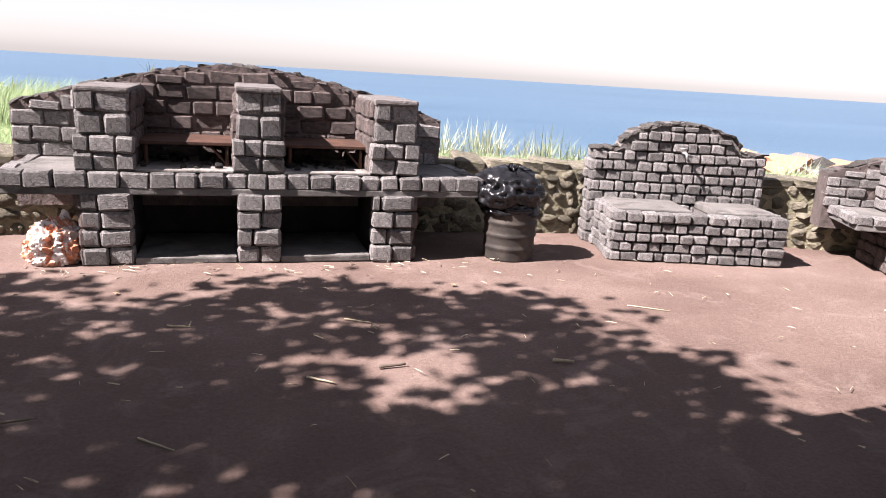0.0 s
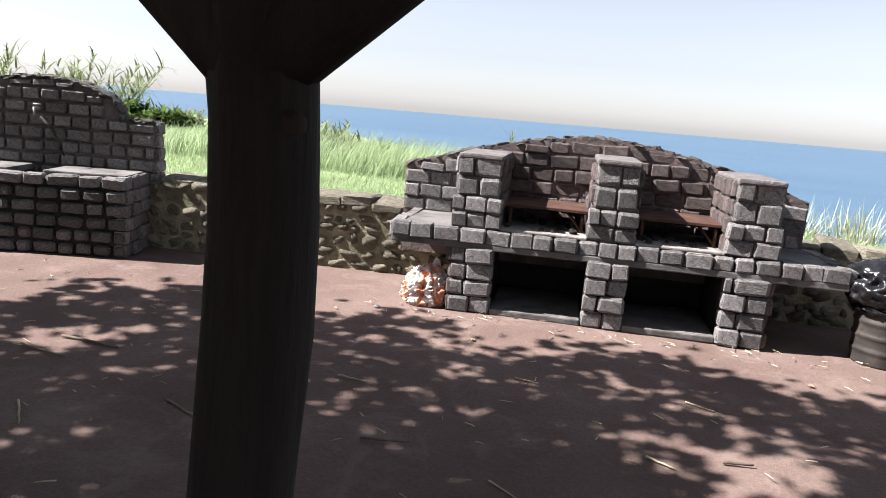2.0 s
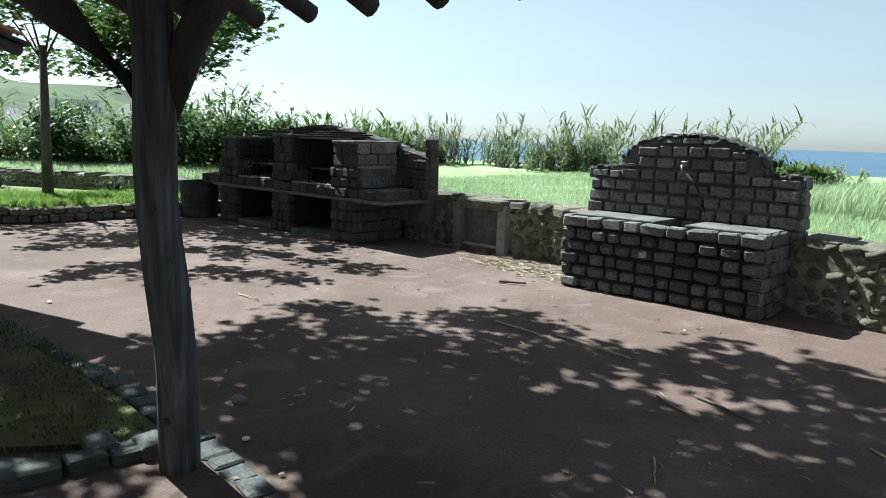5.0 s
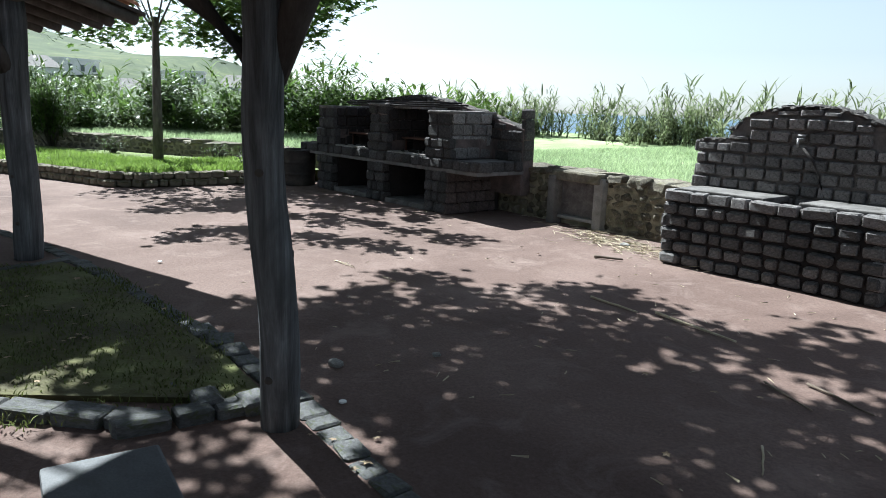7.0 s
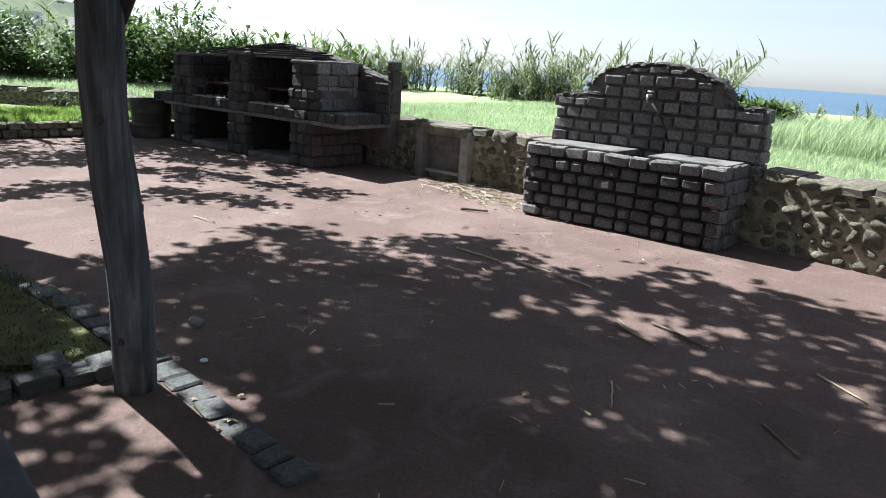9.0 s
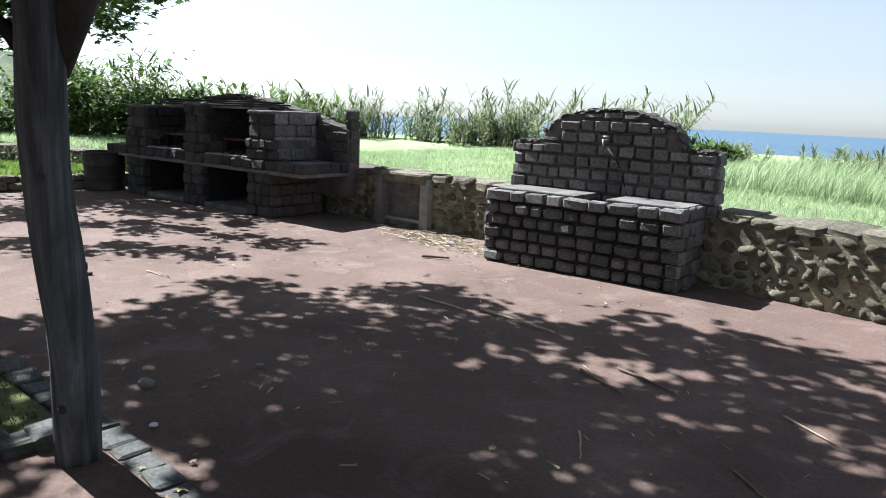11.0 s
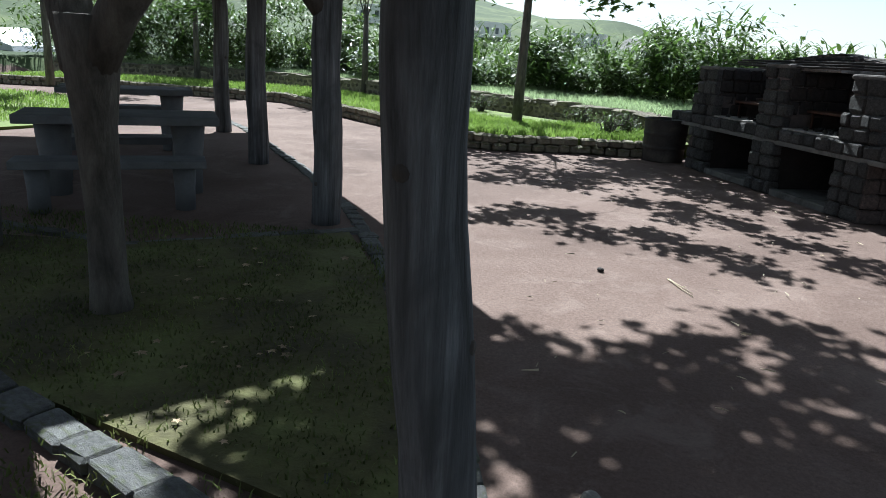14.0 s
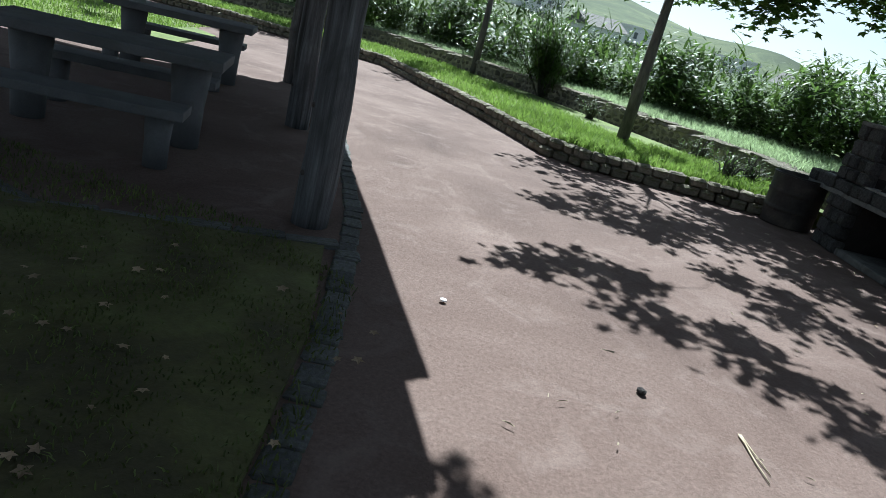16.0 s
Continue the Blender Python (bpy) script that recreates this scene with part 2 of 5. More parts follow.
def dirt_and_turf():
    """Compacted red volcanic earth in the yard; turf and far scrub outside it, chosen by the painted mask 'turf'."""
    m = bpy.data.materials.new("earth and turf")
    m.use_nodes = True
    nt = m.node_tree
    b = nt.nodes["Principled BSDF"]
    earth = ramp_of(nt, noise_of(nt, 0.55, 7, 0.6, dist=0.6), [(0.25, (0.08, 0.053, 0.044)), (0.5, (0.126, 0.087, 0.073)), (0.75, (0.176, 0.128, 0.11))])
    grit = noise_of(nt, 45, 5, 0.75)
    earth = mixed(nt, 0.6, earth, ramp_of(nt, grit, [(0.3, (0.3, 0.3, 0.3)), (0.72, (0.72, 0.72, 0.72))]), "OVERLAY")
    dust = ramp_of(nt, noise_of(nt, 2.3, 6, 0.7, dist=1.0), [(0.52, (0, 0, 0)), (0.72, (0.6, 0.6, 0.6))])
    earth = mixed(nt, dust, earth, (0.21, 0.16, 0.14))
    pebble = nt.nodes.new("ShaderNodeTexVoronoi")
    pebble.inputs["Scale"].default_value = 22
    spot = ramp_of(nt, pebble.outputs["Distance"], [(0.06, (1, 1, 1)), (0.1, (0, 0, 0))])
    pick = ramp_of(nt, noise_of(nt, 9, 3, 0.5), [(0.56, (0, 0, 0)), (0.6, (1, 1, 1))])
    earth = mixed(nt, mixed(nt, 1.0, spot, pick, "MULTIPLY"), earth, (0.36, 0.3, 0.26))
    turf = ramp_of(nt, noise_of(nt, 0.8, 7, 0.7, dist=0.5), [(0.3, (0.16, 0.22, 0.09)), (0.5, (0.25, 0.315, 0.15)), (0.75, (0.37, 0.42, 0.24))])
    far = ramp_of(nt, noise_of(nt, 0.05, 9, 0.75, dist=0.6), [(0.35, (0.02, 0.035, 0.012)), (0.5, (0.042, 0.063, 0.022)), (0.64, (0.085, 0.105, 0.037)), (0.75, (0.14, 0.13, 0.065))])
    a1 = nt.nodes.new("ShaderNodeAttribute")
    a1.attribute_name = "turf"
    sep = nt.nodes.new("ShaderNodeSeparateColor")
    nt.links.new(a1.outputs["Color"], sep.inputs[0])
    # ragged border between earth and turf
    add = nt.nodes.new("ShaderNodeMath")
    add.operation = "ADD"
    nt.links.new(sep.outputs[0], add.inputs[0])
    rag = nt.nodes.new("ShaderNodeMath")
    rag.operation = "MULTIPLY_ADD"
    nt.links.new(noise_of(nt, 5, 5, 0.7), rag.inputs[0])
    rag.inputs[1].default_value, rag.inputs[2].default_value = 0.9, -0.45
    nt.links.new(rag.outputs[0], add.inputs[1])
    f = ramp_of(nt, add.outputs[0], [(0.42, (0, 0, 0)), (0.58, (1, 1, 1))])
    col = mixed(nt, f, earth, mixed(nt, sep.outputs[1], turf, far))
    nt.links.new(col, b.inputs["Base Color"])
    b.inputs["Roughness"].default_value = 0.95
    b.inputs["Specular IOR Level"].default_value = 0.2
    bp = nt.nodes.new("ShaderNodeBump")
    bp.inputs["Strength"].default_value, bp.inputs["Distance"].default_value = 0.5, 0.03
    nt.links.new(noise_of(nt, 18, 8, 0.75), bp.inputs["Height"])
    nt.links.new(bp.outputs[0], b.inputs["Normal"])
    return m


def sea_water():
    m = bpy.data.materials.new("sea water")
    m.use_nodes = True
    nt = m.node_tree
    b = nt.nodes["Principled BSDF"]
    col = ramp_of(nt, noise_of(nt, 0.004, 5, 0.6, stretch=(0.35, 2.2, 1)), [(0.35, (0.026, 0.07, 0.125)), (0.65, (0.042, 0.095, 0.15))])
    nt.links.new(col, b.inputs["Base Color"])
    b.inputs["Roughness"].default_value = 0.35
    bp = nt.nodes.new("ShaderNodeBump")
    bp.inputs["Strength"].default_value, bp.inputs["Distance"].default_value = 0.6, 1.0
    nt.links.new(noise_of(nt, 0.15, 6, 0.7), bp.inputs["Height"])
    nt.links.new(bp.outputs[0], b.inputs["Normal"])
    return m


EARTH = dirt_and_turf()
SEA = sea_water()

# ---- mesh helpers ----
def mesh_from(name, verts, faces, mat, smooth=False):
    me = bpy.data.meshes.new(name)
    me.from_pydata([tuple(v) for v in verts], [], [tuple(f) for f in faces])
    if mat:
        me.materials.append(mat)
    if smooth:
        me.shade_smooth()
    me.update()
    return me


def part(name, bm, mat, parent, label="", m=None, smooth=False):
    me = bpy.data.meshes.new(name)
    bm.normal_update()
    bm.to_mesh(me)
    bm.free()
    me.materials.append(mat)
    if smooth:
        me.shade_smooth()
    ob = new(name, me)
    ob.parent = parent
    if m is not None:
        ob.matrix_basis = m
    return tagged(ob, label)


def thing(name, m, label, category, group="", kind=""):
    e = new(name)
    e.empty_display_size = 0.2
    e.matrix_basis = m
    return tagged(e, label, category, group, kind)


def box(bm, x0, x1, y0, y1, z0, z1, bevel=0.0, rough=0.0, cuts=0):
    r = bmesh.ops.create_cube(bm, size=1.0)
    vs = r["verts"]
    for v in vs:
        v.co = Vector(((x0 + x1) / 2 + v.co.x * (x1 - x0), (y0 + y1) / 2 + v.co.y * (y1 - y0), (z0 + z1) / 2 + v.co.z * (z1 - z0)))
    if cuts:
        es = {e for v in vs for e in v.link_edges}
        bmesh.ops.subdivide_edges(bm, edges=list(es), cuts=cuts, use_grid_fill=True)
    if bevel and not cuts:
        es = {e for v in vs for e in v.link_edges}
        bmesh.ops.bevel(bm, geom=list(es), offset=bevel, segments=2, profile=0.6, affect="EDGES")
    return bm


def boxes(*rows, bevel=0.0):
    bm = bmesh.new()
    for r in rows:
        box(bm, *r, bevel=bevel)
    return bm


def tube(path, radii, sides=10, wob=0.0, seed=0, caps=True):
    """A round bar along a path of points, of changing radius."""
    rng = random.Random(seed)
    verts, faces = [], []
    pts = [Vector(p) for p in path]
    for i, p in enumerate(pts):
        d = (pts[min(i + 1, len(pts) - 1)] - pts[max(i - 1, 0)]).normalized()
        a = d.orthogonal().normalized() if abs(d.z) < 0.9 else Vector((1, 0, 0))
        a = (a - d * a.dot(d)).normalized()
        b = d.cross(a)
        r = radii[i] if isinstance(radii, (list, tuple)) else radii
        for k in range(sides):
            an = 2 * math.pi * k / sides
            rr = r * (1 + wob * (rng.random() - 0.5))
            verts.append(p + a * (math.cos(an) * rr) + b * (math.sin(an) * rr))
    for i in range(len(pts) - 1):
        for k in range(sides):
            k2 = (k + 1) % sides
            faces.append((i * sides + k, i * sides + k2, (i + 1) * sides + k2, (i + 1) * sides + k))
    if caps:
        faces.append(tuple(reversed(range(sides))))
        n = (len(pts) - 1) * sides
        faces.append(tuple(range(n, n + sides)))
    return verts, faces


def joined(items):
    verts, faces = [], []
    for v, f in items:
        o = len(verts)
        verts += list(v)
        faces += [tuple(i + o for i in q) for q in f]
    return verts, faces


def mesh_part(name, vf, mat, parent, label="", m=None, smooth=True, kind=""):
    ob = new(name, mesh_from(name, vf[0], vf[1], mat, smooth))
    ob.parent = parent
    if m is not None:
        ob.matrix_basis = m
    return tagged(ob, label, kind=kind)


def stone_meshes(name, mat, count, bevel, jitter, seed, aspect=1.6):
    """Unit blocks with worn corners, to be scaled piece by piece."""
    out = []
    rng = random.Random(seed)
    for _ in range(count):
        bm = bmesh.new()
        bmesh.ops.create_cube(bm, size=1.0)
        for v in bm.verts:
            v.co.x *= aspect
        bmesh.ops.bevel(bm, geom=list(bm.edges), offset=bevel * rng.uniform(0.75, 1.25), segments=1, profile=0.5, affect="EDGES")
        for v in bm.verts:
            v.co += Vector([rng.uniform(-jitter, jitter) for _ in range(3)])
            v.co.x /= aspect
        me = bpy.data.meshes.new(name)
        bm.to_mesh(me)
        bm.free()
        me.materials.append(mat)
        out.append(me)
    return out


BLOCKS = stone_meshes("block", BASALT, 24, 0.14, 0.045, 3)
# dark copy of the basalt: smoke and the barbecue's shade, both in the colour
SHADED_BASALT = material("basalt darkened for smoke and shade", [(0.3, (0.045, 0.042, 0.041)), (0.55, (0.09, 0.085, 0.083)), (0.8, (0.16, 0.15, 0.146))], 6, 55, 0.92, 1.0, 0.04, vary=0.4)
SHADED_BLOCKS = stone_meshes("shaded block", SHADED_BASALT, 12, 0.15, 0.042, 23)
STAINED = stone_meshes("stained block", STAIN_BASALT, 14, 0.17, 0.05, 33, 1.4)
BLACKENED = stone_meshes("blackened block", SOOT_BLACK, 6, 0.15, 0.035, 14)
SOOTED_SHADED = stone_meshes("sooted and shaded block", SOOT_STONE, 12, 0.13, 0.04, 4)
def craggy_meshes(name, mat, count, seed, round_off=False):
    """Angular unit stones, as hulls of scattered points."""
    out, rng = [], random.Random(seed)
    for _ in range(count):
        bm = bmesh.new()
        for _k in range(26):
            p = Vector([rng.uniform(-1, 1) for _ in range(3)])
            p = p / (abs(p.x) ** 3 + abs(p.y) ** 3 + abs(p.z) ** 3) ** (1 / 3) * rng.uniform(0.4, 0.52)
            bm.verts.new(p)
        hull = bmesh.ops.convex_hull(bm, input=list(bm.verts))
        bmesh.ops.delete(bm, geom=[v for v in bm.verts if not v.link_faces], context="VERTS")
        me = bpy.data.meshes.new(name)
        bm.to_mesh(me)
        bm.free()
        me.materials.append(mat)
        if round_off:
            me.shade_smooth()
        out.append(me)
    return out


CREST = material("dark crest mortar", [(0.3, (0.05, 0.046, 0.042)), (0.55, (0.11, 0.1, 0.092)), (0.8, (0.2, 0.185, 0.165))], 9, 60, 0.95, 1.0, 0.04, vary=0.35)
FLAKES = craggy_meshes("flake", CREST, 12, 25)
RUBBLES = craggy_meshes("rubble", RUBBLE, 18, 5, True)
COPINGS = stone_meshes("coping", RUBBLE, 8, 0.14, 0.07, 15)
CURBS = stone_meshes("curb block", CURB, 8, 0.12, 0.04, 6)
EDGINGS = stone_meshes("edging block", EDGING, 10, 0.2, 0.045, 7)
PALES = stone_meshes("pale block", PALE_STONE, 6, 0.26, 0.07, 8)


def piece(name, me, parent, m, size):
    ob = new(name, me)
    ob.parent = parent
    ob.matrix_basis = m @ Matrix.Diagonal((*size, 1))
    return ob


def masonry(parent, m, width, height, rng, meshes=None, course=0.135, length=0.19, thick=0.12, proud=0.02, gap=0.007, top=None, z0=0.0, name="stone", skip=None):
    """Courses of rough blocks on a face. m puts the face: x along it, z up, -y outwards. top(x) gives the height of a curved top."""
    meshes = meshes or BLOCKS
    rows = max(1, round((height - z0) / course))
    ch = (height - z0) / rows
    for r in range(rows):
        zc = z0 + (r + 0.5) * ch
        x = -rng.uniform(0, 0.45) * length if r % 2 else 0.0
        while x < width - 0.02:
            w = length * rng.uniform(0.72, 1.3)
            xa, xb = max(x, 0.0), min(x + w, width)
            if width - xb < length * 0.4:
                xb = width
            x = xb if xb == width else x + w
            if xb - xa < 0.05:
                continue
            xm = (xa + xb) / 2
            zt, zb = zc + ch / 2, zc - ch / 2
            if top is not None:
                lim = min(top(xa), top(xb), top(xm) - 0.01) - 0.035
                if zb + 0.05 > lim:
                    continue
                zt = min(zt, lim)
            if skip and skip(xm, (zt + zb) / 2):
                continue
            j = rng.uniform(-0.02, 0.016)
            mm = m @ pose(xm, thick / 2 - proud + j, (zt + zb) / 2, rng.uniform(-3, 3), rng.uniform(-3, 3), rng.uniform(-3, 3))
            piece(name, rng.choice(meshes), parent, mm, (xb - xa - gap, thick, zt - zb - gap))


def prism(outline, y0, y1, bm=None):
    """A wall of that outline in x and z, from y0 to y1."""
    bm = bm or bmesh.new()
    a = [bm.verts.new((x, y0, z)) for x, z in outline]
    b = [bm.verts.new((x, y1, z)) for x, z in outline]
    n = len(outline)
    bm.faces.new(a)
    bm.faces.new(list(reversed(b)))
    for i in range(n):
        j = (i + 1) % n
        bm.faces.new((a[j], a[i], b[i], b[j]))
    bmesh.ops.recalc_face_normals(bm, faces=bm.faces)
    return bm


def at(x, y, deg=0.0, z=0.0):
    return pose(x, y, z, 0, 0, deg)

# ---- ground ----
WALL = [(-26.64, -12.99), (-26.68, -7.03), (-23.29, -1.03), (-19.54, 2.43), (-15.9, 4.95), (-13.0, 5.78), (-10.9, 6.14), (-9.2, 6.5), (-8.0, 6.74), (-5.4, 6.88), (-3.5, 6.97), (0.4, 6.97), (1.6, 6.9), (2.2, 6.84), (4.4, 5.95), (7.3, 4.5), (13.05, 2.02)]
BED = [(-15.89, 3.84), (-15.81, 2.62), (-15.54, 1.21), (-15.74, 0.69), (-17.77, -0.74), (-22.15, -4.17), (-23.04, -9.13), (-22.64, -12.28)]


def seg_dist(p, a, b):
    ax, ay, bx, by = *a, *b
    dx, dy = bx - ax, by - ay
    u = max(0.0, min(1.0, ((p[0] - ax) * dx + (p[1] - ay) * dy) / (dx * dx + dy * dy)))
    return math.hypot(p[0] - ax - u * dx, p[1] - ay - u * dy), dx * (p[1] - ay) - dy * (p[0] - ax)


def beyond(p, line=None):
    """Distance past the retaining wall: above nought on the seaward side."""
    best = min((seg_dist(p, a, b) for a, b in zip((line or WALL), (line or WALL)[1:])), key=lambda q: q[0])
    return best[0] if best[1] > 0 else -best[0]


def smooth_step(a, b, v):
    u = max(0.0, min(1.0, (v - a) / (b - a)))
    return u * u * (3 - 2 * u)


def ground_z(x, y):
    d = beyond((x, y))
    r, az = math.hypot(x + 4, y - 1), math.degrees(math.atan2(y - 1, x + 4)) % 360
    # the hill runs on unseen to the south, added to cut the sky light
    hill = smooth_step(151, 172, az) * smooth_step(330, 250, az)
    if d <= 0.33:
        z = 0.0
    else:
        left = smooth_step(-1, -9, x)
        low = 0.62 if x > -13.5 else 0.52
        edge = 3.2 + 9.0 * left
        z = low + 0.02 * min(d, edge) * left - 0.1 * smooth_step(-2, 2, x) * min(d, 3)
        z -= min(max(0.0, d - edge) * 0.5, 34.0) * (1 - hill)
    z += hill * 30 * smooth_step(110, 320, r) * (0.45 + 0.55 * smooth_step(163, 204, az))
    shelf = smooth_step(22, 34, az) * smooth_step(66, 54, az) * smooth_step(260, 170, r) * smooth_step(40, 80, r)
    z = max(z, -34 + 20.5 * shelf)
    z += hill * 3.0 * smooth_step(50, 120, r) * math.sin(r * 0.05 + az * 0.2)
    return max(z, -34.0)


def turf_at(x, y):
    d = beyond((x, y))
    if d > 0.3:
        return 1.0
    return 0.0


def axis_cells(lo, hi, fine0, fine1, step):
    v, out = fine0, []
    while v <= fine1:
        out.append(v)
        v += step
    g, s = fine1, step
    while g < hi:
        s *= 1.28
        g += s
        out.append(min(g, hi))
    g, s = fine0, step
    while g > lo:
        s *= 1.28
        g -= s
        out.insert(0, max(g, lo))
    return out


def build_ground():
    xs = axis_cells(-900, 600, -28, 9, 0.25)
    ys = axis_cells(-700, 900, -8, 20, 0.25)
    verts, masks = [], []
    for y in ys:
        for x in xs:
            z = ground_z(x, y)
            near = -29 < x < 10 and -9 < y < 21
            d = beyond((x, y)) if near else 9
            if near and d < -0.4:
                z += 0.012 * noise.noise((x * 0.8, y * 0.8, 0))
            elif near:
                z += 0.06 * noise.noise((x * 0.9, y * 0.9, 3)) * smooth_step(0.3, 1.5, d)
            verts.append((x, y, z))
            r = math.hypot(x + 4, y - 1)
            masks.append((turf_at(x, y), smooth_step(21, 30, r), 0, 1))
    nx = len(xs)
    faces = [(j * nx + i, j * nx + i + 1, (j + 1) * nx + i + 1, (j + 1) * nx + i) for j in range(len(ys) - 1) for i in range(nx - 1)]
    me = mesh_from("ground", verts, faces, EARTH, True)
    layer = me.color_attributes.new("turf", "FLOAT_COLOR", "POINT")
    layer.data.foreach_set("color", [c for m in masks for c in m])
    return tagged(new("ground", me), "compacted red-brown earth yard with green turf beyond the wall", "ground", kind="structure")


build_ground()
sea_me = mesh_from("water", [(-4800, -400, -30), (4800, -400, -30), (4800, 4900, -30), (-4800, 4900, -30)], [(0, 1, 2, 3)], SEA)
tagged(new("water", sea_me), "calm blue sea reaching the horizon", "sea", kind="structure")

# ---- barbecues ----
def barbecue(m, s, label, group, k=1.0, inner=None, rods=False, seed=1, sooty=1.0, slab_left=-1.79, slab_right=1.82, face=None, deep=0.98, unit=None):
    """Twin stone barbecue: three piers, a counter of blocks, side walls and an arched back."""
    rng = random.Random(seed)
    t = thing("barbecue", m, label, "barbecue", group)
    inner = inner or SOOTED_SHADED

    def lay(*args, meshes=None, **more):
        masonry(*args, meshes=meshes or face, **more)

    u = unit or s
    D = deep * s
    piers = [(-1.27 * s, -0.91 * s), (-0.16 * s, 0.18 * s), (0.91 * s, 1.26 * s)]
    zs, zt, zc = 0.565 * s * k, 0.72 * s * k, 1.31 * s * k
    # pier and rear cores in one near-black colour
    for a, b in piers:
        part("pier_core", boxes((a + 0.03, b - 0.03, 0.03, D, 0, zs)), SOOT_BLACK, t, "near-black pier wall")
    part("rear_core", boxes((piers[0][0] + 0.02, piers[2][1] - 0.02, D + 0.003, D + 0.1, 0, zs)), SOOT_BLACK, t, "near-black rear wall of the fuel bays")
    part("lintel_slab", boxes((slab_left * s, slab_right * s, 0.0, D - 0.06, zs - 0.02, zs + 0.035), bevel=0.01), CONCRETE, t, "rough concrete lintel slab")
    part("counter_core", boxes((slab_left * s + 0.03, slab_right * s - 0.03, 0.04, D - 0.04, zs + 0.03, zt - 0.012), bevel=0.01), CONCRETE, t, "grey concrete counter top")
    for a, b in ((piers[0][1], piers[1][0]), (piers[1][1], piers[2][0])):
        part("hearth_sill", boxes((a, b, 0.02, D - 0.1, 0, 0.055 * s), bevel=0.012), CONCRETE, t, "pale concrete sill of the fuel bay")
        part("hearth_bed", boxes((a + 0.02, b - 0.02, 0.03, D - 0.1, zt - 0.005, zt + 0.018), bevel=0.008), ASH, t, "ash-covered hearth bed")
    # lower piers, three to four courses of two blocks
    for a, b in piers:
        lay(t, at(a, 0.02), b - a, zs, rng, course=0.14 * u, length=0.185 * u, thick=0.14, proud=0.03)
    # outer pier sides: darker blocks paint in the shade below the counter
    for a, b, sgn in ((piers[0][0], 0, -1), (piers[2][1], 0, 1)):
        mm = at(a, D, -90) if sgn < 0 else at(a, 0.0, 90)
        lay(t, mm, D, zs, rng, meshes=SOOTED_SHADED, course=0.14 * u, length=0.2 * u, thick=0.12)
    # counter front and ends
    zc0 = zs + 0.035
    lay(t, at(slab_left * s, 0.015), (slab_right - slab_left) * s, zt, rng, course=0.125 * u, length=0.19 * u, thick=0.13, proud=0.025, z0=zc0 - 0.01)
    lay(t, at(slab_right * s, 0.0, 90), D * 0.9, zt, rng, course=0.125 * u, length=0.19 * u, thick=0.12, z0=zc0 - 0.01)
    lay(t, at(slab_left * s, D * 0.9, -90), D * 0.9, zt, rng, course=0.125 * u, length=0.19 * u, thick=0.12, z0=zc0 - 0.01)
    # upper side walls: a wide foot and a narrower head
    foot = 0.98 * s * k
    for i, (a, b) in enumerate(piers):
        wide = 0.03 * s
        part("side_wall_foot", boxes((a - wide + 0.03, b + wide - 0.03, 0.05, D, zt, foot - 0.01)), SOOT_STONE, t, "soot-stained foot of the side wall")
        part("side_wall_head", boxes((a + 0.03, b - 0.03, 0.06, D - 0.003, foot - 0.008, zc - 0.02)), SOOT_STONE, t, "soot-stained head of the side wall")
    for i, (a, b) in enumerate(piers):
        wide = 0.03 * s
        hz = zc + (0.05 * s if i == 1 else 0)
        lay(t, at(a - wide, 0.04), b - a + 2 * wide, foot, rng, course=0.13 * u, length=0.17 * u, thick=0.13, z0=zt, proud=0.03)
        lay(t, at(a, 0.05), b - a, hz, rng, course=0.155 * u, length=0.19 * u, thick=0.13, z0=foot, proud=0.02)
        part("pier_cap", boxes((a - 0.005, b + 0.005, 0.02, D - 0.02, hz - 0.03, hz + 0.02), bevel=0.018), MORTAR, t, "weathered mortar cap")
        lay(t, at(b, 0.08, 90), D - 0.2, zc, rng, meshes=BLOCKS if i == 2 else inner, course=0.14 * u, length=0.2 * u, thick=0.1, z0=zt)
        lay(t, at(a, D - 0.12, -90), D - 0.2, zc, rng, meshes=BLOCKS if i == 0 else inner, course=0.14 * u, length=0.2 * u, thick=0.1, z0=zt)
    # arched back wall
    def crest(x):
        u = (x + 0.12 * s) / (1.86 * s)
        return (1.54 - 0.42 * abs(u) ** 1.55) * s * k
    n = 22
    xs = [(-1.9 + 3.6 * i / n) * s for i in range(n + 1)]
    outline = [(xs[0], 0.3)] + [(x, crest(x) - 0.02 + 0.012 * math.sin(i * 2.1)) for i, x in enumerate(xs)] + [(xs[-1], 0.3)]
    part("back_wall_core", prism(outline, D - 0.1, D + 0.14), SOOT_STONE, t, "arched back wall with mortar crest")
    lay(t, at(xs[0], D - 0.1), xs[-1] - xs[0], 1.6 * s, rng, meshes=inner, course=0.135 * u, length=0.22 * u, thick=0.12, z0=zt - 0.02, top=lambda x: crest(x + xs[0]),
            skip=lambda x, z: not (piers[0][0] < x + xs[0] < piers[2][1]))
    lay(t, at(xs[0], D - 0.1), xs[-1] - xs[0], 1.6 * s, rng, course=0.135 * u, length=0.22 * u, thick=0.12, z0=zt - 0.02, top=lambda x: crest(x + xs[0]),
            skip=lambda x, z: piers[0][0] < x + xs[0] < piers[2][1])
    # thin flat stones laid on edge along the crest
    for i in range(64):
        x = (-1.86 + 3.52 * i / 63) * s
        sl = math.degrees(math.atan2(crest(x + 0.05) - crest(x - 0.05), 0.1))
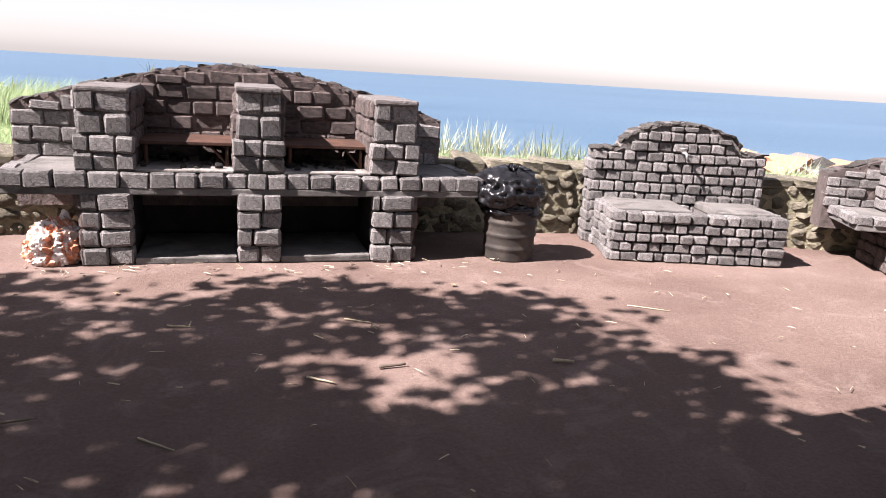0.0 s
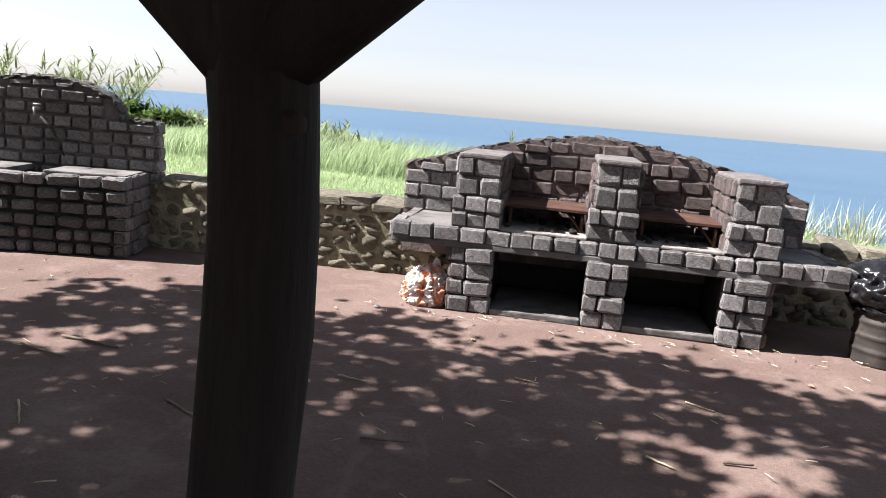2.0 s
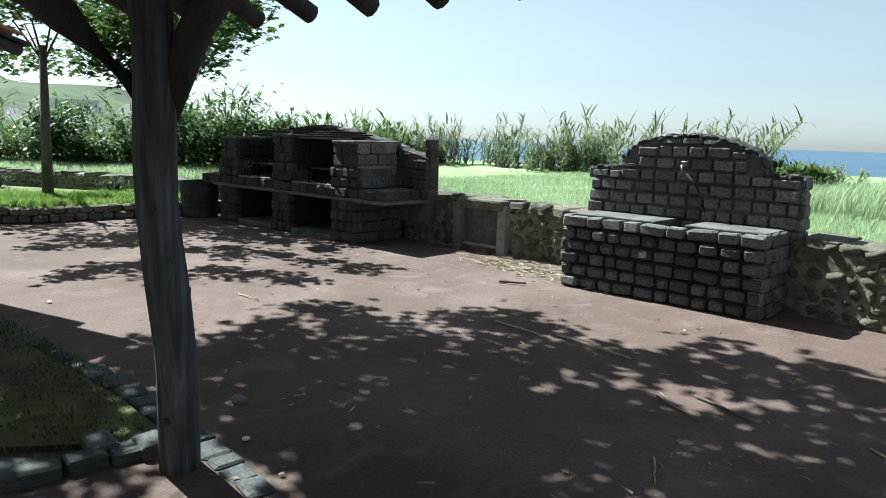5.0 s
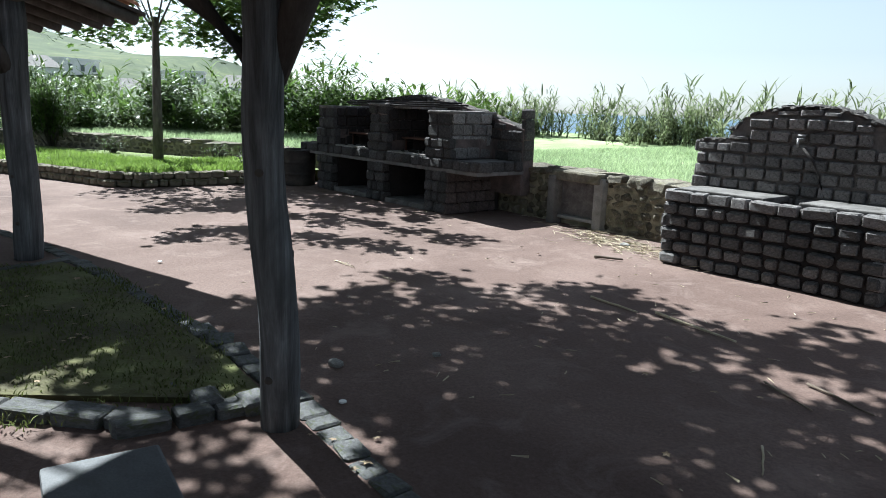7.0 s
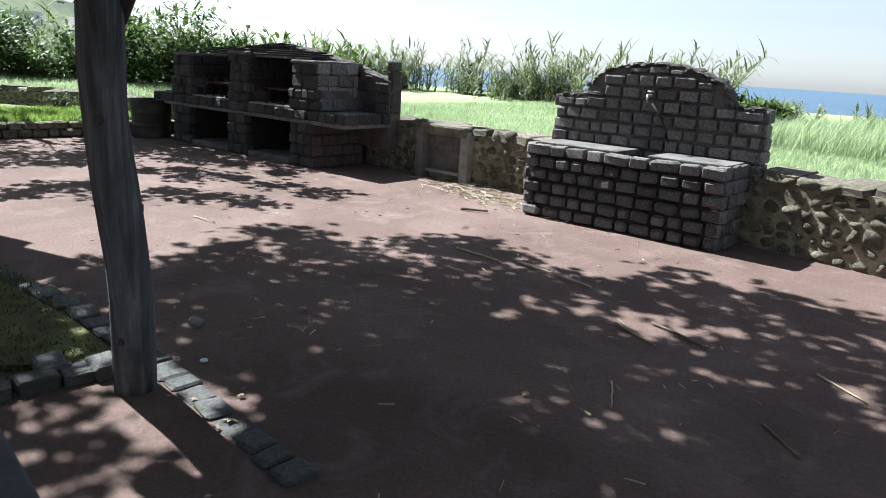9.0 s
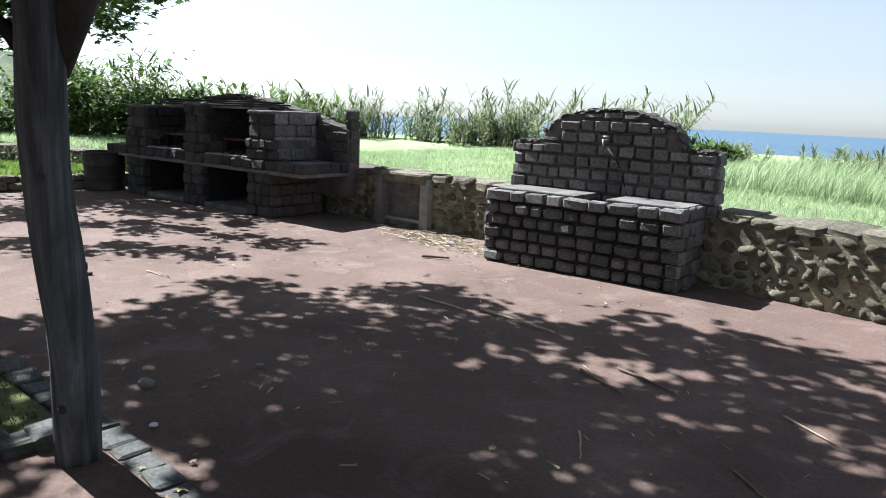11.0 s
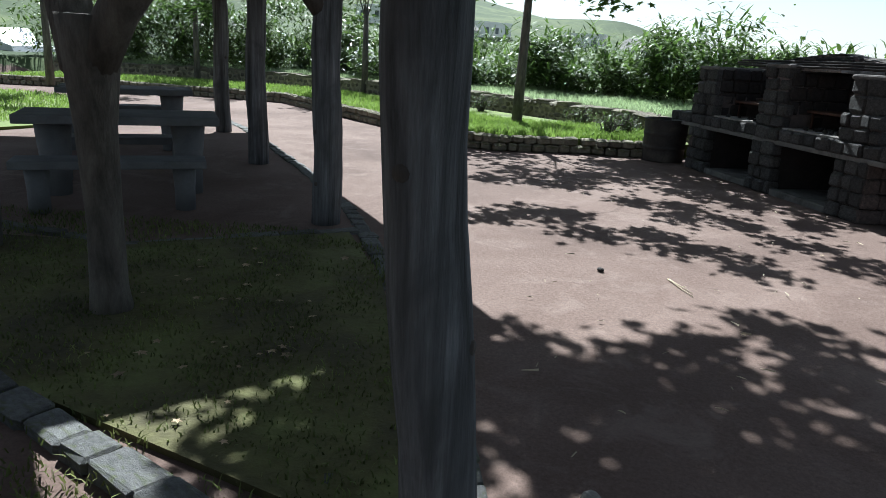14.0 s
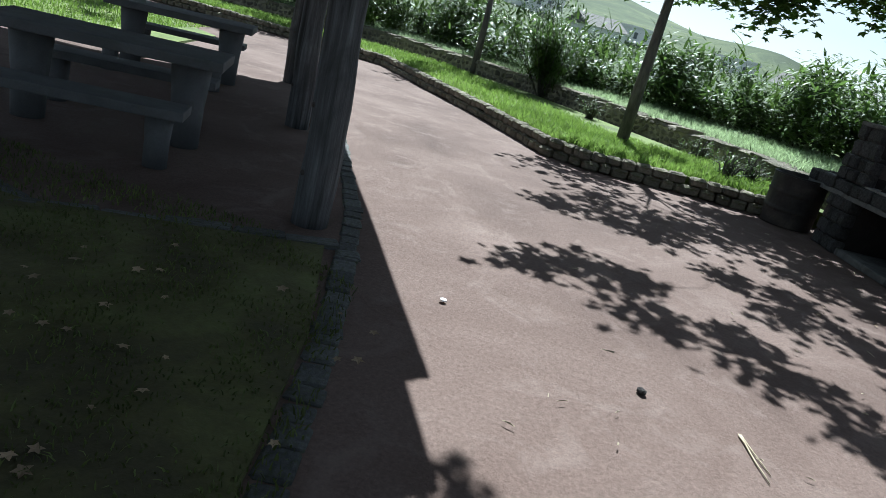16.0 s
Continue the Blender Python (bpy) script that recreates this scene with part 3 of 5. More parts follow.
        piece("crest_stone", rng.choice(FLAKES), t, pose(x, D + 0.02 + rng.uniform(-0.03, 0.03), crest(x) - 0.028 + rng.uniform(-0.012, 0.012), rng.uniform(-6, 6), -sl + rng.uniform(-9, 9), rng.uniform(-9, 9)), (s * rng.uniform(0.08, 0.18), rng.uniform(0.24, 0.3), rng.uniform(0.025, 0.055)))
    lay(t, at(xs[-1], D - 0.08, 90), 0.2, 1.08 * s, rng, course=0.14 * u, length=0.2, thick=0.1, z0=zt)
    # iron grills
    for a, b in ((piers[0][1], piers[1][0]), (piers[1][1], piers[2][0])):
        g = part("grill", boxes((a + 0.03, b - 0.02, 0.22 * s, D - 0.16, 0.905 * s * k, 0.93 * s * k), bevel=0.004), RUST, t, "rusty iron grill plate")
        for x in (a + 0.08, b - 0.07):
            mesh_part("grill_leg", tube([(x, 0.26 * s, zt), (x, 0.26 * s, 0.905 * s * k)], 0.016, 8), RUST, g)
        for i in range(3):
            mesh_part("grill_brace", tube([(b - 0.07, 0.26 * s, zt + 0.03), (b - 0.2, 0.26 * s + 0.1 * i, 0.9 * s * k)], 0.009, 6), RUST, g)
        for i in range(26):
            x, y = rng.uniform(a + 0.06, b - 0.06), rng.uniform(0.12, D - 0.2)
            piece("charcoal_lump", rng.choice(CHARS), t, pose(x, y, zt + 0.03, rng.uniform(0, 90), rng.uniform(0, 90), rng.uniform(0, 180)), [rng.uniform(0.02, 0.06) for _ in range(3)])
    if rods:
        for i in range(9):
            y = 0.12 + 0.08 * i
            mesh_part("iron_bar", tube([(-0.75 * s + rng.uniform(-0.15, 0.1), y, zc + 0.06 + 0.03 * (i % 3)), (1.0 * s + rng.uniform(-0.3, 0.1), y + rng.uniform(-0.08, 0.08), zc + 0.07 + 0.03 * (i % 3))], 0.014, 6), SOOT_BLACK, t, "dark iron bar lying across the top")
        part("flat_stone", boxes((0.1 * s, 0.62 * s, 0.2, 0.75, zc + 0.02, zc + 0.075), bevel=0.02), BASALT, t)
    return t


CHARS = stone_meshes("charcoal", CHARCOAL, 5, 0.22, 0.1, 9)
barbecue(at(-1.56, 5.93), 1.0, "twin barbecue of dark basalt blocks with sooty hearths and rusty grills", "stone barbecues", seed=11)
barbecue(at(-13.29, 4.5, 14.0), 1.42, "shaded twin barbecue of basalt blocks with iron bars on top", "stone barbecues", k=0.78, deep=0.68, unit=1.08, inner=BLACKENED, face=SHADED_BLOCKS, rods=True, seed=12, slab_right=1.71, slab_left=-1.7)
barbecue(at(4.87, 4.7, -24), 0.75, "twin barbecue of basalt blocks beside the end of the wall", "stone barbecues", seed=13)

# ---- washing sinks ----
def sink(m, W, D, ht, hs, ha, label, seed, course, arch=0.37, hose=False, long=1.25, gap=0.011, stained=False):
    """Block-built wash trough with two concrete tops, a basin between them and an arched back wall with a tap."""
    rng = random.Random(seed)
    t = thing("wash_sink", m, label, "sink", "stone sinks")
    wall_y = D - 0.26
    g0, g1 = 0.47 * W, 0.62 * W
    bed = SOOT_BLACK if stained else MORTAR
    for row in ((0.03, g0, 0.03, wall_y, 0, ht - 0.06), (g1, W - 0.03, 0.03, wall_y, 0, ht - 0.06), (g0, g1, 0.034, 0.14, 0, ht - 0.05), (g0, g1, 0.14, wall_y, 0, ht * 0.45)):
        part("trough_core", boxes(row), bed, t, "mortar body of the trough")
    part("left_top", boxes((0.06, g0, 0.1, wall_y, ht - 0.055, ht + 0.008), bevel=0.012), CONCRETE, t, "grey concrete slab with stained edge")
    part("right_top", boxes((g1, W - 0.04, 0.1, wall_y, ht - 0.055, ht + 0.008), bevel=0.012), CONCRETE, t, "grey concrete slab with stained edge")
    rise = ht - course
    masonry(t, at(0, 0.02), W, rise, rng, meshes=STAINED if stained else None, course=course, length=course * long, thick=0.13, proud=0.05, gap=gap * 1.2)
    masonry(t, at(0, 0.015), W, ht, rng, course=course, length=course * long * 1.25, thick=0.13, proud=0.045, gap=gap, z0=rise)
    masonry(t, at(0.02, wall_y, -90), wall_y, ht, rng, course=course, length=course * long, thick=0.12, proud=0.03)
    masonry(t, at(W - 0.02, 0.0, 90), wall_y, ht, rng, course=course, length=course * long, thick=0.12, proud=0.03)
    def crest(x):
        u = (x - W * 0.5) / (W * arch)
        return hs + (ha - hs) * math.sqrt(max(0.0, 1 - u * u)) if abs(u) < 1 else hs
    n = 28
    x0, x1 = -0.05, W + 0.05
    xs = [x0 + (x1 - x0) * i / n for i in range(n + 1)]
    outline = [(x0 + 0.03, 0)] + [(min(max(x, x0 + 0.03), x1 - 0.03), crest(x) - 0.015 + 0.01 * math.sin(i * 2.3)) for i, x in enumerate(xs)] + [(x1 - 0.03, 0)]
    part("back_wall_core", prism(outline, wall_y + 0.03, D), MORTAR, t, "arched mortar core of the back wall")
    masonry(t, at(x0, wall_y + 0.02), x1 - x0, ha, rng, course=course * 1.02, length=course * long, thick=0.12, proud=0.04, gap=gap, z0=ht * 0.5, top=lambda x: crest(x + x0))
    masonry(t, at(x1, wall_y + 0.02, 90), 0.26, hs - 0.03, rng, course=course, length=course * long, thick=0.1)
    masonry(t, at(x0, D, -90), 0.26, hs - 0.03, rng, course=course, length=course * long, thick=0.1)
    for i in range(58):
        x = x0 + (x1 - x0) * (i + 0.5) / 58
        sl = math.degrees(math.atan2(crest(x + 0.04) - crest(x - 0.04), 0.08))
        sl = max(-62, min(62, sl))
        piece("crest_stone", rng.choice(FLAKES), t, pose(x, (wall_y + D) / 2 + rng.uniform(-0.025, 0.015), crest(x) - 0.025 + rng.uniform(-0.012, 0.01), rng.uniform(-6, 6), -sl + rng.uniform(-9, 9), rng.uniform(-9, 9)), (rng.uniform(0.07, 0.14), rng.uniform(0.27, 0.32), rng.uniform(0.025, 0.05) * ha / 1.45))
    tap_z = ht + (ha - ht) * 0.62
    tap = mesh_part("tap", joined([tube([(W * 0.5, wall_y - 0.0, tap_z), (W * 0.5, wall_y - 0.13, tap_z)], 0.014, 8), tube([(W * 0.5, wall_y - 0.125, tap_z + 0.01), (W * 0.5 + 0.01, wall_y - 0.14, tap_z - 0.07)], 0.012, 8)]), PIPE, t, "small metal tap")
    mesh_part("tap_handle", tube([(W * 0.5 - 0.035, wall_y - 0.06, tap_z + 0.04), (W * 0.5 + 0.035, wall_y - 0.06, tap_z + 0.04)], 0.009, 6), PIPE, tap)
    if hose:
        mesh_part("drain_pipe", tube([(W * 0.5 + 0.02, wall_y - 0.04, tap_z - 0.08), (W * 0.5 + 0.13, wall_y - 0.035, tap_z - 0.2), (W * 0.5 + 0.27, wall_y - 0.03, ht + 0.03)], 0.012, 8), SOOT_BLACK, t, "thin dark pipe running down from the tap")
    part("basin", boxes((g0 + 0.01, g1 - 0.01, 0.14, wall_y - 0.01, ht * 0.45, ht * 0.45 + 0.02)), CONCRETE, t, "wet stained basin floor")
    return t


sink(at(1.54, 5.87, -13.5), 1.62, 0.95, 0.46, 0.97, 1.24, "wash trough of grey basalt blocks with arched back wall and tap", 21, 0.1, 0.375)
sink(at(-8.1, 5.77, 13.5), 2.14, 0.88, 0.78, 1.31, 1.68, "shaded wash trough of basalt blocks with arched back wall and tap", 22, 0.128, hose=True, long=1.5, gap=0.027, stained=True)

# ---- retaining wall ----
def rubble_wall():
    rng = random.Random(31)
    w = thing("retaining_wall", at(0, 0), "mossy rubble stone retaining wall with mortar joints", "wall", kind="structure")
    core, cap = [], []
    near, rest = [], []
    for (ax, ay), (bx, by) in zip(WALL, WALL[1:]):
        L = math.hypot(bx - ax, by - ay)
        ang = math.degrees(math.atan2(by - ay, bx - ax))
        m = at(ax, ay, ang)
        top = 0.72 if ax > -16.5 else 0.56
        bm = boxes((-0.05, L + 0.05, 0.03, 0.6, -0.05, top - 0.06))
        part("wall_core", bm, WALL_MORTAR, w, "mortar core", m)
        n = max(1, int(L / 0.3))
        for i in range(n):
            x = (i + 0.5) * L / n
            piece("coping_stone", rng.choice(COPINGS), w, m @ pose(x, 0.28 + rng.uniform(-0.02, 0.02), top - 0.045 + rng.uniform(-0.02, 0.02), rng.uniform(-5, 5), rng.uniform(-5, 5), rng.uniform(-6, 6)), (L / n * rng.uniform(0.9, 1.2), 0.54, 0.08 + 0.05 * rng.random()))
        z = 0.0
        while z < top - 0.1:
            ch = rng.uniform(0.08, 0.15)
            x = -rng.random() * 0.2
            while x < L:
                wd = rng.uniform(0.09, 0.26)
                p = m @ Vector((x + wd / 2, 0, 0))
                row = (m @ pose(x + wd / 2, 0.062 + rng.uniform(-0.012, 0.012), z + ch / 2 + rng.uniform(-0.02, 0.02), rng.uniform(-15, 15), rng.uniform(-22, 22), rng.uniform(-12, 12)), (wd * rng.uniform(0.9, 1.15), 0.11 + 0.04 * rng.random(), ch * rng.uniform(0.85, 1.2)))
                if not (-10.6 < p.x < -9.9):
                    seen = -6.0 < p.x < -3.0 or -9.95 < p.x < -8.1 or 0.2 < p.x < 1.7
                    (near if seen and len(near) < 290 else rest).append(row)
                x += wd
            z += ch
    for m, size in near:
        piece("stone", rng.choice(RUBBLES), w, m, size)
    items = []
    for m, size in rest:
        me = rng.choice(RUBBLES)
        mm = m @ Matrix.Diagonal((*size, 1))
        items.append(([mm @ v.co for v in me.vertices], [tuple(p.vertices) for p in me.polygons]))
    mesh_part("rubble_stones", joined(items), RUBBLE, w, "further rubble stones of the wall", smooth=False, kind="stuff")
    return w


def wall_niche():
    """A framed concrete recess low in the wall."""
    n = thing("meter_niche", at(-10.22, 6.26, 12), "shallow framed concrete niche set in the wall", "niche")
    part("left_jamb", boxes((-0.46, -0.33, -0.12, 0.3, 0, 0.66), bevel=0.012), CONCRETE, n)
    part("right_jamb", boxes((0.3, 0.44, -0.06, 0.3, 0, 0.68), bevel=0.012), PALE_STONE, n, "pale concrete jamb")
    part("sill", boxes((-0.33, 0.3, -0.04, 0.22, 0.08, 0.125), bevel=0.008), PALE_STONE, n, "pale concrete sill")
    part("panel", boxes((-0.33, 0.3, 0.035, 0.058, 0.13, 0.6)), MORTAR, n, "flat dark panel")
    part("lintel", boxes((-0.42, 0.4, -0.1, 0.2, 0.6, 0.74), bevel=0.03), RUBBLE, n, "rough stone lintel")


rubble_wall()
wall_niche()

# ---- drums and bags ----
def drum(m, r, h, label, rings=3):
    t = thing("oil_drum", m, label, "drum", "waste drums")
    prof = []
    n = 30
    for i in range(n + 1):
        z = h * i / n
        bulge = sum(0.012 * math.exp(-((z - h * k) / 0.014) ** 2) for k in [(j + 1) / (rings + 1) for j in range(rings)])
        prof.append((r * (0.94 + 0.06 * z / h) + bulge, z))
    bm = bmesh.new()
    S = 40
    loops = [[bm.verts.new((pr * math.cos(2 * math.pi * k / S) * (1 + 0.012 * math.sin(3 * k + z * 9)), pr * math.sin(2 * math.pi * k / S), z)) for k in range(S)] for pr, z in prof]
    inner = [[bm.verts.new(((pr - 0.012) * math.cos(2 * math.pi * k / S), (pr - 0.012) * math.sin(2 * math.pi * k / S), z)) for k in range(S)] for pr, z in ((prof[-1][0], h), (prof[2][0], 0.03))]
    for a, b in zip(loops + inner, (loops + inner)[1:]):
        for k in range(S):
            bm.faces.new((a[k], a[(k + 1) % S], b[(k + 1) % S], b[k]))
    bm.faces.new(list(reversed(loops[0])))
    bm.faces.new(inner[-1])
    part("shell", bm, DRUM_STEEL, t, smooth=True)
    mesh_part("rim", tube([((prof[-1][0]) * math.cos(a * math.pi / 16), prof[-1][0] * math.sin(a * math.pi / 16), h) for a in range(33)], 0.011, 8), DRUM_STEEL, t)
    return t


def crumpled(rx, ry, rz, seed, mat_n=5, fold=0.16):
    """A crumpled sack as a closed, sharply folded blob."""
    bm = bmesh.new()
    bmesh.ops.create_icosphere(bm, subdivisions=5, radius=1.0)
    for v in bm.verts:
        d = v.co.normalized()
        k = noise.noise(d * 1.6 + Vector((seed, 0, 0))) * 0.16
        k += fold * (0.4 - abs(noise.noise(d * 3.4 + Vector((0, seed, 0)))))
        k += fold * 0.55 * (0.4 - abs(noise.noise(d * 8 + Vector((0, 0, seed)))))
        v.co = Vector((d.x * rx, d.y * ry, d.z * rz)) * (1 + k)
        if v.co.z < -rz * 0.82:
            v.co.z = -rz * 0.82
    return bm


drum(at(0.61, 6.03), 0.232, 0.45, "burnt dented steel drum used as a litter bin", 3)
bag = thing("rubbish_bag", pose(0.57, 6.05, 0.6, 0, 0, 20), "full knotted black plastic rubbish bag lying on the drum", "rubbish bag")
part("sack", crumpled(0.29, 0.27, 0.2, 2.3, fold=0.3), BAG_BLACK, bag, smooth=True)
part("skirt", crumpled(0.245, 0.245, 0.1, 5.1, fold=0.2), BAG_BLACK, bag, "bag edge folded over the drum rim", pose(0.03, -0.01, -0.15), True)
knot_items = [tube([(0, 0, 0.1), (0.05 * math.cos(i * 0.9), 0.05 * math.sin(i * 0.9) - 0.08, 0.2 + 0.02 * (i % 3)), (0.12 * math.cos(i * 0.9), 0.12 * math.sin(i * 0.9) - 0.12, 0.2 + 0.03 * (i % 2))], [0.02, 0.014, 0.004], 6) for i in range(7)]
mesh_part("knot", joined(knot_items), BAG_BLACK, bag, "gathered knot of the bag")
sack2 = tagged(new("litter_sack", None), "crumpled white and orange plastic sack on the ground", "plastic sack")
sack2.matrix_basis = pose(-3.03, 6.1, 0.13, 4, -8, 30)
part("film", crumpled(0.19, 0.16, 0.17, 7.9, fold=0.5), BAG_PALE, sack2, smooth=False)
mesh_part("sack_neck", tube([(0.02, 0, 0.1), (0.06, 0.02, 0.17), (0.11, 0.03, 0.2), (0.17, 0.06, 0.19)], [0.07, 0.035, 0.05, 0.012], 9, 0.5, 3), BAG_PALE, sack2, "gathered mouth of the sack", smooth=False)
drum(at(-15.62, 3.85), 0.33, 0.64, "rusty brown steel drum beside the shaded barbecue", 2)

# ---- kerbs, floors ----
def stone_row(name, pts, meshes, length, width, height, label, category, courses=1, seed=1, batter=0.0, sink_z=0.0, kind="structure", group=""):
    """A row of cut stones along a line, in one or more courses."""
    rng = random.Random(seed)
    t = thing(name, at(0, 0), label, category, group, kind)
    for c in range(courses):
        for (ax, ay), (bx, by) in zip(pts, pts[1:]):
            L = math.hypot(bx - ax, by - ay)
            ang = math.degrees(math.atan2(by - ay, bx - ax))
            x = rng.random() * 0.1
            while x < L:
                w = length * rng.uniform(0.75, 1.25)
                mm = at(ax, ay, ang) @ pose(x + w / 2, batter * c + rng.uniform(-0.008, 0.008), sink_z + height * (c + 0.5) + rng.uniform(-0.006, 0.006), rng.uniform(-3, 3), rng.uniform(-3, 3), rng.uniform(-4, 4))
                piece("stone", rng.choice(meshes), t, mm, (w - 0.012, width * rng.uniform(0.9, 1.1), height * rng.uniform(0.92, 1.04)))
                x += w
    return t


KERB = [(-4.55, 1.5), (-5.15, 1.42), (-5.91, 1.33), (-6.65, 1.17), (-7.4, 0.97), (-8.59, 0.64), (-9.61, 0.3), (-10.59, -0.07), (-12.84, -1.17), (-16.2, -3.05), (-18.73, -4.72)]
stone_row("kerb", KERB, CURBS, 0.17, 0.14, 0.08, "row of cut grey kerb stones along the path", "kerb", seed=41, sink_z=-0.062)
stone_row("kerb_cross", [(-5.94, 1.14), (-5.89, 0.65), (-6.86, -0.97), (-6.25, -2.85)], CURBS, 0.24, 0.15, 0.09, "row of grey kerb stones at the edge of the turf", "kerb", seed=42, sink_z=-0.03)
stone_row("kerb_cross", [(-9.8, 0.17), (-9.42, -0.53), (-8.93, -1.32), (-9.62, -3.88)], CURBS, 0.3, 0.12, 0.055, "low grey kerb at the edge of the paved floor", "kerb", seed=43, sink_z=-0.025)
BEDROW = [(x, y) for x, y in BED]
stone_row("bed_edging", BEDROW, EDGINGS, 0.2, 0.2, 0.125, "two courses of rounded stones edging the planting bed", "edging", courses=2, seed=44, batter=-0.03)
rngp = random.Random(5)
for x, y, sx, sy, sz, tilt in ((-5.92, 1.09, 0.17, 0.12, 0.09, 4), (-6.03, 0.88, 0.2, 0.13, 0.09, 3), (-6.77, 1.15, 0.19, 0.16, 0.06, 2), (-7.0, 1.1, 0.2, 0.16, 0.06, -2), (-7.23, 1.02, 0.2, 0.16, 0.06, 2), (-6.32, 0.74, 0.07, 0.06, 0.05, 8)):
    st = new("kerb_stone", rngp.choice(CURBS))
    st.matrix_basis = pose(x, y, sz / 2 - 0.02, tilt, 3, rngp.uniform(-12, 12)) @ Matrix.Diagonal((sx, sy, sz, 1))
    tagged(st, "worn grey kerb stone beside the turf", "stone", "pale kerb stones")
for x, y, s, me in ((-6.34, 1.66, 0.09, PALES), (-9.2, 2.06, 0.05, CHARS), (-6.29, 2.3, 0.05, PALES), (-3.38, 5.73, 0.05, PALES), (-8.83, 5.93, 0.1, PALES)):
    st = new("loose_stone", rngp.choice(me))
    st.matrix_basis = pose(x, y, s * 0.24, 4, 3, rngp.uniform(0, 90)) @ Matrix.Diagonal((s, s * 0.75, s * 0.5, 1))
    tagged(st, "dark lump lying on the earth" if me is CHARS else "pale loose stone lying on the earth", "stone", "loose stones")
for x, y in ((-9.5, 0.94), (-5.81, 1.53)):
    cap = new("bottle_cap", mesh_from("bottle_cap", *tube([(0, 0, 0.004), (0, 0, 0.011), (0, 0, 0.013)], [0.021, 0.02, 0.015], 14), PLASTER))
    cap.matrix_basis = at(x, y, 0, 0.008)
    tagged(cap, "white round cap lying on the earth", "bottle cap")


def slab_poly(name, pts, z0, z1, mat, label, category):
    bm = bmesh.new()
    a = [bm.verts.new((x, y, z1)) for x, y in pts]
    b = [bm.verts.new((x, y, z0)) for x, y in pts]
    bm.faces.new(a)
    for i in range(len(pts)):
        j = (i + 1) % len(pts)
        bm.faces.new((a[i], b[i], b[j], a[j]))
    bmesh.ops.recalc_face_normals(bm, faces=bm.faces)
    me = bpy.data.meshes.new(name)
    bm.to_mesh(me)
    bm.free()
    me.materials.append(mat)
    return tagged(new(name, me), label, category, kind="structure")


BEDSOIL = material("turf soil", [(0.3, (0.07, 0.09, 0.025)), (0.55, (0.12, 0.16, 0.04)), (0.8, (0.2, 0.2, 0.08))], 1.2, 20, 0.95, 0.8, 0.03)
# turf ground darkened to carry part of the shade that falls there
SHADE_TURF = material("shade-darkened thin turf", [(0.3, (0.051, 0.042, 0.028)), (0.5, (0.084, 0.081, 0.032)), (0.75, (0.135, 0.152, 0.051))], 1.6, 22, 0.95, 0.8, 0.03)
bed_in = [(x - 0.1, y) for x, y in BED]
slab_poly("bed_soil", bed_in + [(-26.23, -12.92), (-26.4, -6.97), (-23.03, -0.98), (-19.23, 2.4), (-16.07, 4.62)], -0.02, 0.225, BEDSOIL, "grassy planting bed between edging and wall", "planting bed")
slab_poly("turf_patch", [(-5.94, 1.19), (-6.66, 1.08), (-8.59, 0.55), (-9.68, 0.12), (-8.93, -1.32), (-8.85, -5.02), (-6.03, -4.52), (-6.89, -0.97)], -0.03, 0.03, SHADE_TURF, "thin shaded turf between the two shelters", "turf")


LAWN = [(-13.2, -6.6), (-15.6, -5.4), (-18.6, -6.4), (-20.4, -9.6), (-20.8, -15.0), (-12.0, -15.0)]
slab_poly("lawn", LAWN, -0.03, 0.04, BEDSOIL, "dappled green lawn beyond the picnic shelter", "lawn")


# ---- shelters ----
def log_post(t, x, y, h, r, seed, z0=-0.05, lean=(0.0, 0.0), wood=None):
    rng = random.Random(seed)
    n = 14
    zs = [z0 + (h - z0) * i / n for i in range(n + 1)]
    path = [(x + 0.012 * math.sin(i * 0.8 + seed) + lean[0] * (z - 0.9), y + 0.012 * math.cos(i * 0.6 + seed) + lean[1] * (z - 0.9), z) for i, z in enumerate(zs)]
    radii = [r * (1.06 - 0.12 * i / n + 0.03 * math.sin(i * 1.7 + seed)) for i in range(n + 1)]
    p = mesh_part("post", tube(path, radii, 22, 0.03, seed), wood or TIMBER, t, "weathered grey round timber post")
    # branch knots
    for k in range(4):
        z = 0.35 + 0.42 * k + rng.uniform(-0.1, 0.1)
        a = rng.uniform(0, 6.28) if k else -1.1
        c = Vector((x + lean[0] * (z - 0.9) + r * 0.99 * math.cos(a), y + lean[1] * (z - 0.9) + r * 0.99 * math.sin(a), z))
        mesh_part("knot", tube([c - Vector((math.cos(a), math.sin(a), 0)) * 0.02, c + Vector((math.cos(a), math.sin(a), 0)) * 0.008], [0.026, 0.016], 10), DARK_TIMBER, p, "dark branch knot")
    return p


